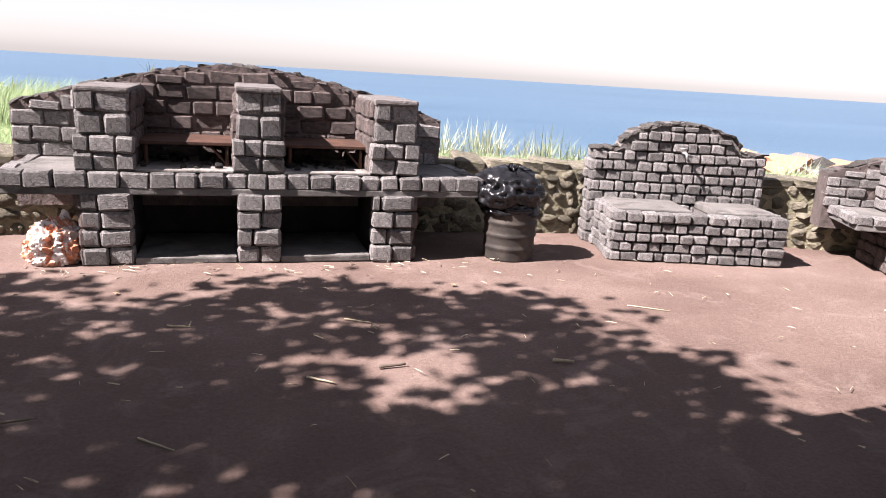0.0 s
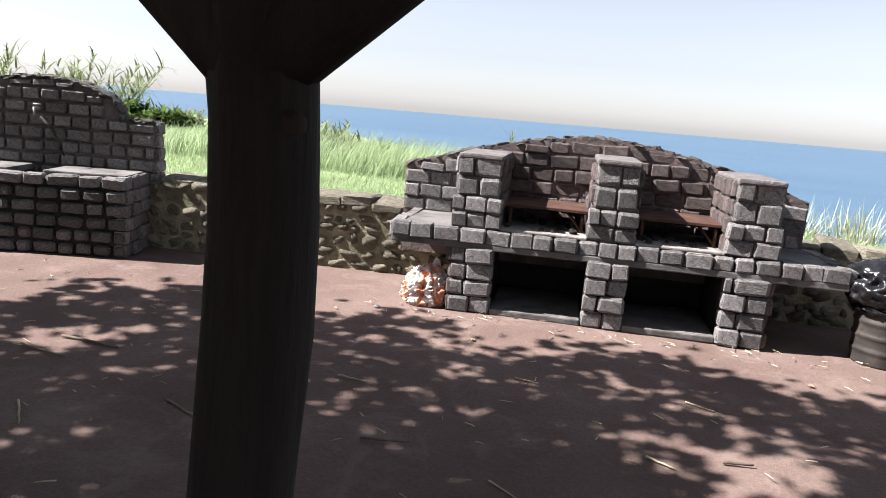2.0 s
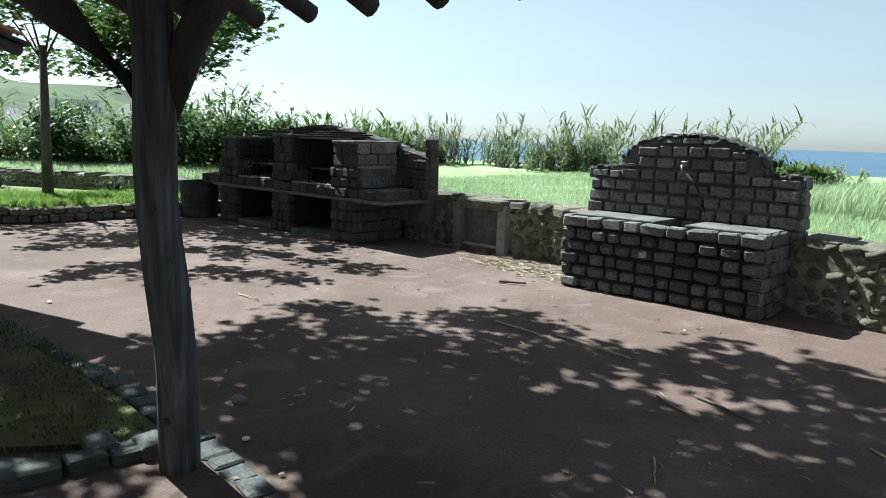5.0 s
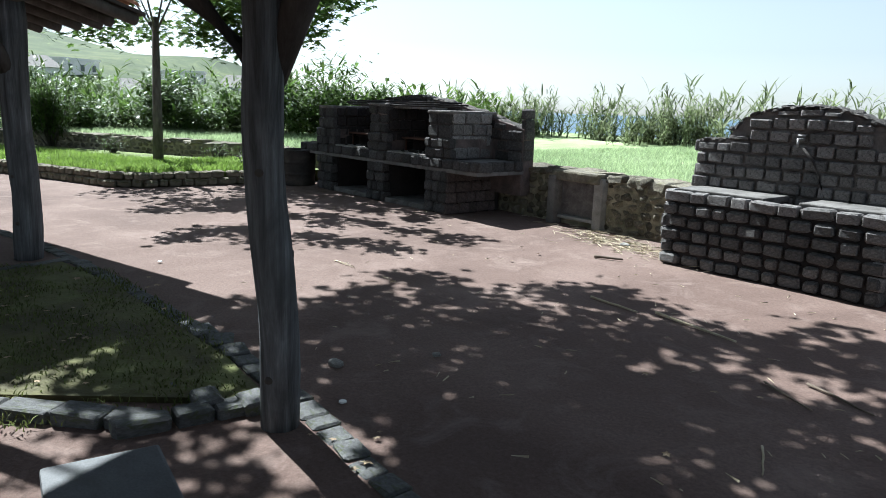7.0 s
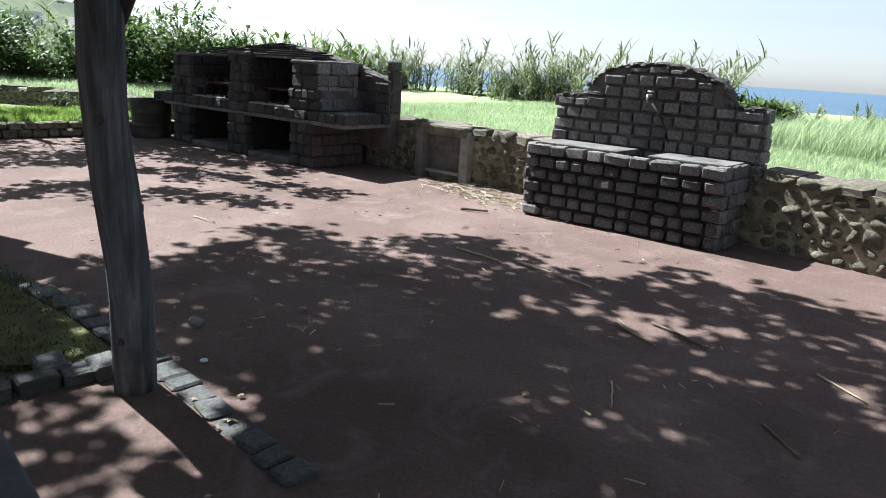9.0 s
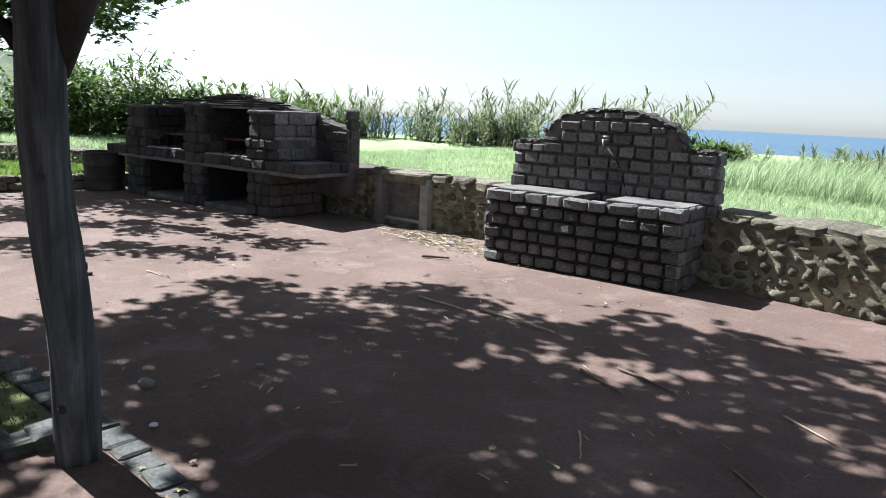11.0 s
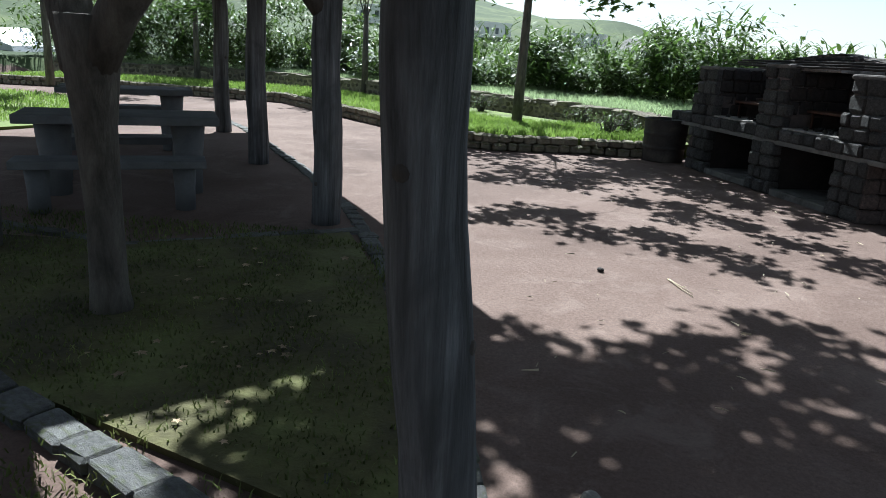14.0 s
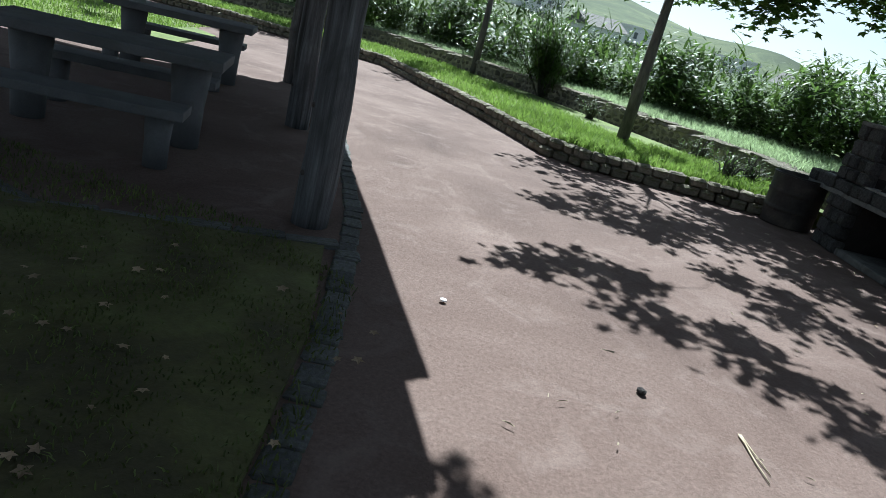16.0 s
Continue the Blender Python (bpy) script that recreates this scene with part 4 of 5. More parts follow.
def shelter(name, m, posts, x0, x1, y_front, y_back, eave, label, seed, ridge=3.3, braces=(0,), post_r=0.105, joint=1.72, board_out=-0.1, radii={}, leans={}, step=None, woods={}):
    """Open timber shelter: round posts with slanting braces, plate beams, pole rafters and a tiled double-pitch roof."""
    t = thing(name, m, label, "shelter", "picnic shelters")
    y_plate = max(p[1] for p in posts)
    y_plate2 = min(p[1] for p in posts)
    beam_z = eave + 0.1
    for i, (px, py, joint_z, dirs) in enumerate(posts):
        log_post(t, px, py, beam_z, radii.get(i, post_r), seed + i, lean=leans.get(i, (0.0, 0.0)), wood=woods.get(i))
        for ux, uy, drop, wide in dirs:
            bz = joint_z - drop
            rise = beam_z - bz
            run = rise * wide
            mesh_part("brace", tube([(px, py, bz - 0.06), (px + ux * run * 0.5, py + uy * run * 0.5, bz + rise * 0.5), (px + ux * (run + 0.1), py + uy * (run + 0.1), beam_z + 0.05)], [radii.get(i, post_r) * 0.84, radii.get(i, post_r) * 0.78, radii.get(i, post_r) * 0.74], 14, 0.04, seed + i), woods.get(i) or DARK_TIMBER, t, "slanting round timber brace")
    for yy in (y_plate, y_plate2):
        mesh_part("plate_beam", tube([(x0 + 0.1, yy, beam_z + 0.08), ((x0 + x1) / 2, yy, beam_z + 0.09), (x1 - 0.1, yy, beam_z + 0.08)], 0.1, 14, 0.03, seed), DARK_TIMBER, t, "round plate beam")
    yr = (y_front + y_back) / 2
    n = int((x1 - x0) / 0.42)
    for i in range(n + 1):
        x = x0 + 0.08 + (x1 - x0 - 0.16) * i / n
        for ye, s in ((y_front - (step[1] if step and x > step[0] else 0), 1), (y_back, -1)):
            mesh_part("rafter", tube([(x, ye, eave + 0.02), (x, yr, ridge)], 0.055, 10, 0.05, seed + i), DARK_TIMBER, t)
    up = Vector((0, 0, 1))
    spans = [(x0, x1, y_front, 1), (x0, x1, y_back, -1)] if not step else [(x0, step[0], y_front, 1), (step[0] + 0.004, x1, y_front - step[1], 1), (x0, x1, y_back, -1)]
    for xa, xb, ye, s in spans:
        slope = (ridge - eave) / abs(yr - ye)
        bm = bmesh.new()
        a = [bm.verts.new((x, y, z)) for x, y, z in ((xa, ye + s * board_out, eave + 0.075 - board_out * slope), (xb, ye + s * board_out, eave + 0.075 - board_out * slope), (xb, yr, ridge + 0.075), (xa, yr, ridge + 0.075))]
        b = [bm.verts.new((v.co.x, v.co.y, v.co.z + 0.03)) for v in a]
        bm.faces.new(a)
        bm.faces.new(list(reversed(b)))
        for i in range(4):
            j = (i + 1) % 4
            bm.faces.new((a[i], b[i], b[j], a[j]))
        bmesh.ops.recalc_face_normals(bm, faces=bm.faces)
        part("roof_boarding", bm, DARK_TIMBER, t, "dark roof boards")
        tiles = []
        cols = int((xb - xa) / 0.24)
        rows = int(abs(yr - ye) / 0.36)
        for r in range(rows):
            for c in range(cols):
                x = xa + (c + 0.5) * (xb - xa) / cols
                y = ye + s * 0.02 + (yr - ye) * r / rows
                z = eave + 0.14 + (ridge - eave) * r / rows
                y2, z2 = y + (yr - ye) / rows * 1.15, z + (ridge - eave) / rows * 1.1
                v, f = [], []
                for yy, zz in ((y, z), (y2, z2)):
                    for k in range(5):
                        an = math.pi * k / 4
                        v.append((x + 0.1 * math.cos(an), yy, zz + 0.06 * math.sin(an)))
                for k in range(4):
                    f.append((k, k + 1, k + 6, k + 5))
                tiles.append((v, f))
        mesh_part("roof_tiles", joined(tiles), TERRACOTTA, t, "rows of curved clay tiles", kind="stuff")
    return t


# shelter over the start of the walk, the next one down the path, and the one to its other side
# the first post and its braces take the timber darkened as if backlit
shelter("picnic_shelter", at(0, 0, 0), [(-2.413, 1.18, 1.76, ((1, 0, 0.0, 1.5), (-1, 0, 0.0, 1.3))), (-2.4, -2.8, 0, ()), (-4.9, -2.8, 0, ())], -4.75, -1.35, 1.75, -3.7, 2.2, "open picnic shelter on round timber posts with braces", 51, radii={0: 0.086}, woods={0: BACKLIT_TIMBER})
shelter("picnic_shelter", at(-5.64, 1.135, 19), [(0, 0, 1.7, ((0.9, 0.3, 0.0, 0.7), (-0.3, -0.9, 0.0, 1.25))), (0.2, -3.6, 0, ())], -1.7, 1.2, 1.07, -4.4, 2.2, "end bay of the open timber picnic shelter", 55, post_r=0.09, leans={0: (0.03, -0.06)})
P2 = at(-10.05, -0.16, 28.5)
shelter("picnic_shelter", P2, [(0, 0, 1.75, ((0, -1, 0.0, 1.0), (-1, 0, 0.0, 1.0))), (-3.2, -0.02, 0, ()), (-6.45, -0.02, 0, ()), (0.3, -3.9, 0, ()), (-6.2, -3.9, 0, ())], -8.4, 0.5, 1.06, -4.6, 2.22, "shaded picnic shelter on round timber posts beside the path", 61, post_r=0.118, board_out=0.06, ridge=2.95, step=(-0.25, 0.12))
shelter("picnic_shelter", at(1.6, 0.3, 5), [(-2.3, -2.6, 0, ()), (2.4, -2.6, 0, ()), (2.6, 1.4, 0, ())], -3.1, 3.4, 2.35, -3.2, 2.2, "open timber picnic shelter beside the yard", 71)


def forked_post():
    """The forked tree-trunk post between the shelters."""
    t = thing("forked_post", at(-7.7, -0.77), "forked tree-trunk post supporting the shelter roof", "post")
    mesh_part("trunk", tube([(0, 0, -0.05), (0.015, 0, 0.15), (0.01, 0, 0.5), (0.03, 0, 1.0), (0.05, 0.01, 1.35), (0.055, 0.015, 1.55)], [0.125, 0.098, 0.088, 0.1, 0.135, 0.15], 18, 0.06, 3), BARK, t, "rough barked trunk")
    mesh_part("limb", tube([(0.04, -0.03, 1.3), (-0.08, -0.16, 1.62), (-0.28, -0.36, 1.95), (-0.5, -0.55, 2.35)], [0.11, 0.105, 0.085, 0.08], 14, 0.07, 4), BARK, t)
    mesh_part("limb", tube([(0.06, 0.03, 1.32), (0.1, 0.2, 1.58), (0.16, 0.46, 1.85), (0.2, 0.72, 2.25)], [0.11, 0.1, 0.08, 0.072], 14, 0.07, 5), BARK, t)


forked_post()


# ---- concrete picnic tables ----
def leg_mesh(r0, r1, h):
    return tube([(0, 0, 0), (0, 0, h * 0.5), (0, 0, h)], [r0, (r0 + r1) / 2 * 0.93, r1], 16)


def picnic_table(m, length, label):
    t = thing("picnic_table", m, label, "table", "picnic tables")
    part("tabletop", boxes((-length / 2, length / 2, -0.36, 0.36, 0.68, 0.76), bevel=0.015), TABLE_CONCRETE, t)
    for x in (-length * 0.34, length * 0.34):
        mesh_part("leg", leg_mesh(0.12, 0.16, 0.68), TABLE_CONCRETE, t, "tapered round concrete leg", pose(x, 0, 0))
    return t


def picnic_bench(m, length, label):
    t = thing("picnic_bench", m, label, "bench", "picnic benches")
    part("seat", boxes((-length / 2, length / 2, -0.17, 0.17, 0.38, 0.45), bevel=0.012), TABLE_CONCRETE, t)
    for x in (-length * 0.38, length * 0.38):
        mesh_part("leg", leg_mesh(0.085, 0.1, 0.38), TABLE_CONCRETE, t, "tapered round concrete leg", pose(x, 0, 0))
    return t


for ox, oy in ((-10.66, -2.25), (-13.9, -3.9)):
    mm = at(ox, oy, -65)
    picnic_table(mm, 1.7, "grey concrete picnic table in the shade of the shelter")
    for sy in (-0.76, 0.76):
        picnic_bench(mm @ pose(0.05, sy, 0), 1.5, "grey concrete bench beside the picnic table")
picnic_bench(at(-4.0, 0.48, 6), 1.5, "grey concrete bench under the shelter")
picnic_table(at(-4.0, -0.3, 6), 1.7, "grey concrete picnic table under the shelter")


# ---- plants ----
def leaf_fan(rng, centre, size, normal):
    """One lobed leaf as a small fan."""
    n = Vector(normal).normalized()
    a = n.orthogonal().normalized()
    b = n.cross(a)
    ro = rng.uniform(0, 6.28)
    v = [Vector(centre)]
    for k in range(10):
        an = ro + 2 * math.pi * k / 10
        rr = size * (1.0 if k % 2 == 0 else 0.52) * rng.uniform(0.85, 1.1)
        v.append(Vector(centre) + a * math.cos(an) * rr + b * math.sin(an) * rr + n * (0.12 * size * (k % 2)))
    return v, [(0, k + 1, (k + 1) % 10 + 1) for k in range(10)]


def blade_leaf(base, d, length, width, droop, segs=3):
    """A long narrow leaf that bends over."""
    d = Vector(d).normalized()
    side = d.cross(Vector((0, 0, 1)))
    side = side.normalized() if side.length > 0.05 else Vector((1, 0, 0))
    p, v, f = Vector(base), [], []
    for i in range(segs + 1):
        w = width * (1 - (i / segs) ** 1.6) * (0.6 if i == 0 else 1.0)
        v += [p - side * w, p + side * w]
        if i < segs:
            d = (d + Vector((0, 0, -droop / segs))).normalized()
            p = p + d * (length / segs)
    for i in range(segs):
        f.append((2 * i, 2 * i + 1, 2 * i + 3, 2 * i + 2))
    return v, f


def tree(m, trunk_path, radii, limbs, clusters, label, seed, leaf=0.085, per=150, group=""):
    """Trunk, limbs that reach to the leaf clusters, and a crown of lobed leaves."""
    rng = random.Random(seed)
    t = thing("tree", m, label, "tree", group)
    mesh_part("trunk", tube(trunk_path, radii, 16, 0.07, seed), BARK, t)
    top = Vector(trunk_path[-1])
    wood, leaves = [], []
    joints = [Vector(q) for q in limbs]
    for (cx, cy, cz, r, dens) in sorted(clusters, key=lambda q: (Vector(q[:3]) - top).length):
        c = Vector((cx, cy, cz))
        k = min(joints, key=lambda q: (q - c).length)
        joints.append(c)
        mid = (k + c) / 2 + Vector((rng.uniform(-0.12, 0.12), rng.uniform(-0.12, 0.12), rng.uniform(-0.05, 0.12)))
        wood.append(tube([k, mid, c], [0.006, 0.005, 0.003], 5, 0.1, seed))
        for _ in range(int(per * dens)):
            q = Vector((rng.gauss(0, 1), rng.gauss(0, 1), rng.gauss(0, 0.7)))
            q = c + q * r * 0.5
            leaves.append(leaf_fan(rng, q, leaf * rng.uniform(0.6, 1.25), (rng.uniform(-0.7, 0.7), rng.uniform(-0.7, 0.7), 1)))
    for q in limbs:
        q = Vector(q)
        side = Vector((rng.uniform(-0.35, 0.35), rng.uniform(-0.35, 0.35), 0))
        a1, a2 = top.lerp(q, 0.33) + side + Vector((0, 0, 0.25)), top.lerp(q, 0.68) - side * 0.7 + Vector((0, 0, 0.15))
        wood.append(tube([top - Vector((0, 0, 0.3)), a1, a2, q], [radii[-1] * 0.4, 0.014, 0.011, 0.008], 8, 0.08, seed))
    mesh_part("branching", joined(wood), BARK, t)
    mesh_part("crown", joined(leaves), LEAF, t, "crown of lobed green leaves", smooth=False)
    return t


def shade_spots(spots, hs, seed, r=0.42, dens=1.0):
    """Leaf clusters whose shade falls on the given spots of the yard."""
    rng = random.Random(seed)
    out = []
    for x, y in spots:
        h = hs + rng.uniform(-0.35, 0.35)
        out.append((x - SUN_H[0] * h, y - SUN_H[1] * h, h, r * rng.uniform(0.85, 1.2), dens))
    return out


SPOTS_A = [(-2.98, 4.8), (-2.57, 4.36), (-2.12, 4.7), (-1.68, 5.03), (-1.25, 5.12), (-0.8, 4.96), (-0.34, 4.61), (0.15, 4.68), (0.18, 4.25), (0.25, 3.72), (-1.66, 4.24), (-1.88, 3.64), (-2.34, 3.61), (-2.68, 3.71), (-2.75, 3.19), (-2.25, 3.03), (-1.64, 3.37), (-1.77, 2.91), (-1.36, 2.86), (-0.98, 2.83), (-0.4, 2.97), (-0.04, 3.01), (0.67, 3.4), (0.41, 2.99), (-0.1, 2.74), (-0.69, 2.75), (-0.91, 4.3), (0.44, 2.05), (-0.06, 3.7), (-1.25, 3.16), (-0.72, 2.9), (-2.48, 2.72), (-2.02, 3.34), (-3.03, 2.84), (-3.38, 3.51), (-3.24, 5.36), (-3.66, 4.71), (-3.56, 3.71), (-3.63, 2.88), (-3.19, 4.25), (-3.23, 3.21), (-2.58, 2.29), (-1.77, 2.05), (-3.19, 2.39), (-2.07, 4.13), (0.3, 2.5), (-0.05, 2.42), (0.6, 2.4), (0.1, 2.2), (-0.4, 2.3), (-3.6, 3.0), (-3.0, 2.9), (-3.9, 3.7)]
SPOTS_T = [(-8.14, 2.99), (-7.52, 3.06), (-7.7, 2.31), (-7.18, 2.37), (-6.97, 3.14), (-7.25, 3.94), (-7.0, 4.32), (-6.37, 4.06), (-5.84, 4.22), (-5.56, 4.49), (-5.41, 5.19), (-4.81, 5.23), (-4.45, 5.34), (-6.31, 2.53), (-5.84, 2.6), (-5.79, 3.1), (-5.6, 3.47), (-5.17, 3.5), (-5.06, 2.27), (-4.78, 2.68), (-4.32, 2.53), (-4.41, 3.2), (-5.45, 2.19), (-5.71, 1.86), (-4.44, 4.05), (-4.24, 4.41), (-4.34, 2.13), (-4.75, 1.8), (-7.57, 1.36), (-7.2, 1.57), (-6.83, 1.47), (-6.08, 2.08), (-5.5, 2.54), (-5.17, 1.91), (-6.09, 2.94), (-4.79, 2.24), (-5.2, 2.67), (-5.96, 1.7), (-7.0, 2.16), (-6.47, 1.73), (-5.03, 3.15), (-4.24, 4.99), (-6.4, 3.37), (-6.11, 3.82), (-5.04, 4.67), (-4.83, 3.6), (-6.79, 1.99), (-3.95, 3.53), (-3.92, 2.82), (-3.98, 1.99), (-7.41, 1.75), (-6.7, 2.78), (-5.31, 2.94), (-6.46, 0.53), (-6.39, 0.91), (-6.11, 0.68), (-5.3, 0.65), (-5.56, -0.32), (-5.71, -1.05), (-4.96, -0.49), (-7.65, 0.45), (-8.25, 0.3), (-7.85, -0.1), (-7.3, 0.75), (-6.9, 0.8), (-8.5, -0.4), (-7.5, -0.75)]
SPOTS_B = [(-12.96, 1.15), (-12.91, 1.77), (-12.75, 2.29), (-10.74, 1.26), (-10.99, 1.61), (-11.0, 2.01), (-12.02, 2.75), (-10.31, 2.15), (-10.43, 2.75), (-9.99, 2.98), (-9.53, 3.26), (-11.83, 3.28), (-11.16, 3.66), (-10.48, 3.94), (-14.46, 3.5), (-9.8, 4.21), (-13.88, 3.07), (-12.83, 3.46), (-12.17, 4.03), (-11.32, 3.11), (-13.27, 3.82), (-11.32, 4.41)]
tree(at(-5.4, -1.6), [(0, 0, 0), (0.05, 0.1, 1.6), (0.1, 0.4, 3.4), (0.2, 1.0, 4.3)], [0.14, 0.12, 0.1, 0.08],
     [(0.6, 3.4, 4.5), (1.5, 4.2, 4.6), (-0.8, 4.4, 4.5), (0.9, 5.0, 4.4), (1.7, 5.2, 4.4)],
     [(x + 5.4, y + 1.6, z, r, d) for x, y, z, r, d in shade_spots(SPOTS_A, 4.5, 3)], "leafy plane tree reaching over the yard", 81, 0.092, 118, "plane trees")
tree(at(-8.6, -2.2), [(0, 0, 0), (0, 0.1, 1.6), (-0.1, 0.5, 3.4), (-0.2, 1.2, 4.3)], [0.14, 0.12, 0.1, 0.08],
     [(-1.4, 4.0, 4.6), (0.3, 4.4, 4.6), (-2.2, 5.4, 4.5), (-0.4, 6.0, 4.4), (1.0, 6.2, 4.4)],
     [(x + 8.6, y + 2.2, z, r, d) for x, y, z, r, d in shade_spots(SPOTS_T, 4.5, 4)], "leafy plane tree reaching over the yard", 82, 0.092, 118, "plane trees")


def young_tree(x, y, h, spread, seed, lean=(0, 0), label="slender young tree with a leafy crown in the planting bed", z=0.22, extra=()):
    rng = random.Random(seed)
    cl = [(lean[0] * h + rng.gauss(0, spread), lean[1] * h + rng.gauss(0, spread), h * rng.uniform(0.62, 1.12), 0.5, 0.8) for _ in range(9)] + list(extra)
    tree(at(x, y, 0, z), [(0, 0, 0), (lean[0] * h * 0.3, lean[1] * h * 0.3, h * 0.3), (lean[0] * h * 0.7, lean[1] * h * 0.7, h * 0.75)], [0.1, 0.085, 0.06],
         [(lean[0] * h + rng.gauss(0, spread * 0.5), lean[1] * h + rng.gauss(0, spread * 0.5), h * rng.uniform(0.8, 1.0)) for _ in range(5)], cl, label, seed, 0.085, 170, "young trees")


SPOTS_D = [(-14.35, 4.14), (-13.45, 4.37), (-12.56, 4.59), (-11.85, 4.85), (-13.68, 5.2), (-12.84, 5.38), (-12.02, 5.53), (-15.18, 3.75), (-14.65, 4.63), (-13.38, 3.92)]
EXTRA_B = [(x + 17.60, y - 1.58, z - 0.22, r, d) for x, y, z, r, d in shade_spots(SPOTS_D, 3.6, 6, 0.48, 1.3)] + [(x + 17.60, y - 1.58, z - 0.22, r, d) for x, y, z, r, d in shade_spots(SPOTS_B, 3.3, 5, 0.28, 0.5)] + [(0.1, 0.8, 2.5, 0.45, 0.8), (0.2, 1.4, 2.3, 0.4, 0.6), (-0.1, 1.1, 2.8, 0.5, 0.8), (0.0, -0.6, 2.5, 0.5, 0.7), (-0.3, 2.1, 3.1, 0.5, 1.2), (0.2, 1.7, 2.6, 0.45, 1.1), (0.0, 2.5, 3.0, 0.5, 1.2), (-0.7, 1.8, 3.2, 0.5, 1.0), (0.6, 2.8, 2.7, 0.45, 1.1), (-0.66, 2.6, 3.4, 0.5, 1.0)]
young_tree(-17.6, 1.58, 3.7, 0.75, 91, (0.02, 0.02), extra=EXTRA_B)
young_tree(-24.20, -2.51, 3.0, 0.8, 92)
young_tree(-25.63, -7.88, 3.0, 0.9, 93)
young_tree(-20.74, -9.39, 3.6, 1.2, 94, z=0.2)
young_tree(-21.12, -12.87, 3.6, 1.2, 95, z=0.0)


def shrub(x, y, z, r, h, seed, n=900, label="glossy green oleander bush in the planting bed", leaf=0.1):
    rng = random.Random(seed)
    t = thing("shrub", at(x, y, 0, z), label, "bush", "shrubs")
    stems, leaves = [], []
    for i in range(22):
        a, b = rng.uniform(0, 6.28), rng.uniform(0.15, 1.0)
        tip = Vector((math.cos(a) * r * b, math.sin(a) * r * b, h * rng.uniform(0.65, 1.0) * (1.1 - 0.4 * b)))
        stems.append(tube([(0.05 * math.cos(a), 0.05 * math.sin(a), 0), tip * 0.5 + Vector((0, 0, 0.1)), tip], [0.016, 0.012, 0.005], 5))
        for _ in range(n // 22):
            u = rng.uniform(0.3, 1.0)
            p = tip * u + Vector((rng.gauss(0, 0.09), rng.gauss(0, 0.09), rng.gauss(0, 0.07)))
            d = Vector((rng.gauss(0, 1), rng.gauss(0, 1), rng.uniform(0, 1.4)))
            leaves.append(blade_leaf(p, d, leaf * rng.uniform(0.8, 1.5), leaf * 0.13, 0.4, 2))
    mesh_part("branching", joined(stems), BARK, t)
    mesh_part("foliage", joined(leaves), BUSH, t, "narrow glossy leaves", smooth=False)


shrub(-22.6, -0.5, 0.2, 1.35, 2.0, 101, 4600, leaf=0.17)
for i, (x, y) in enumerate(((-18.24, 2.81), (-17.0, 3.47), (-16.06, 3.99), (-20.42, 0.84), (-16.69, 3.12))):
    shrub(x, y, 0.2, 0.34, 0.42, 110 + i, 330, "low leafy shrub at the foot of the wall", 0.07)


def grass_field(name, count, region, seed, hmin, hmax, label, width=0.006, zfun=None, lean=0.5, mat=None, wind=0.0):
    rng = random.Random(seed)
    v, f = [], []
    made = 0
    while made < count:
        p = region(rng)
        if p is None:
            continue
        x, y = p
        z = zfun(x, y)
        h = rng.uniform(hmin, hmax)
        a = rng.uniform(0, 6.28)
        w = width * rng.uniform(0.7, 1.4)
        dx, dy = math.cos(a) * w, math.sin(a) * w
        lx, ly = rng.gauss(wind, lean) * h, rng.gauss(0, lean) * h
        o = len(v)
        v += [(x - dx, y - dy, z - 0.01), (x + dx, y + dy, z - 0.01), (x + lx * 0.4 + dx * 0.7, y + ly * 0.4 + dy * 0.7, z + h * 0.6), (x + lx * 0.4 - dx * 0.7, y + ly * 0.4 - dy * 0.7, z + h * 0.6), (x + lx, y + ly, z + h)]
        f += [(o, o + 1, o + 2, o + 3), (o + 3, o + 2, o + 4)]
        made += 1
    ob = new(name, mesh_from(name, v, f, mat or BLADE))
    return tagged(ob, label, "grass", kind="stuff")


def bank_region(lo, hi, x0, x1):
    def pick(rng):
        i = rng.randrange(len(WALL) - 1)
        x, y = rng.uniform(x0, x1), 0
        u = lo + (hi - lo) * rng.random() ** 1.4
        for (ax, ay), (bx, by) in zip(WALL, WALL[1:]):
            if ax <= x < bx:
                y = ay + (by - ay) * (x - ax) / (bx - ax)
        return (x, y + 0.3 + u)
    return pick


grass_field("bank_grass", 110000, bank_region(0, 9, -16, -2.5), 201, 0.03, 0.12, "pale sunlit grass on the bank", 0.0045, ground_z, 0.6, BANK_BLADE, 0.2)
grass_field("bank_grass", 26000, bank_region(0, 3.6, -3, 7), 202, 0.05, 0.18, "tall sunlit grass above the wall", 0.005, ground_z, 0.5, BANK_BLADE, 0.3)
grass_field("tall_grass", 5000, bank_region(2.5, 6, -8, -2.5), 205, 0.25, 0.55, "wispy tall grass towards the cliff edge", 0.006, ground_z, 0.3, BANK_BLADE, 0.35)

TERRACE = [(-26.23, -12.92), (-26.4, -6.97), (-23.03, -0.98), (-19.23, 2.4), (-16.07, 4.62)]


def terrace_region(rng):
    i = rng.randrange(len(TERRACE) - 1)
    (ax, ay), (bx, by) = TERRACE[i], TERRACE[i + 1]
    u, k = rng.random(), 0.5 + 4.0 * rng.random()
    L = math.hypot(bx - ax, by - ay)
    return ax + (bx - ax) * u - (by - ay) / L * k, ay + (by - ay) * u + (bx - ax) / L * k


grass_field("terrace_grass", 36000, terrace_region, 206, 0.05, 0.16, "sunlit grass on the terrace behind the bed wall", 0.008, ground_z, 0.5, BANK_BLADE, 0.2)


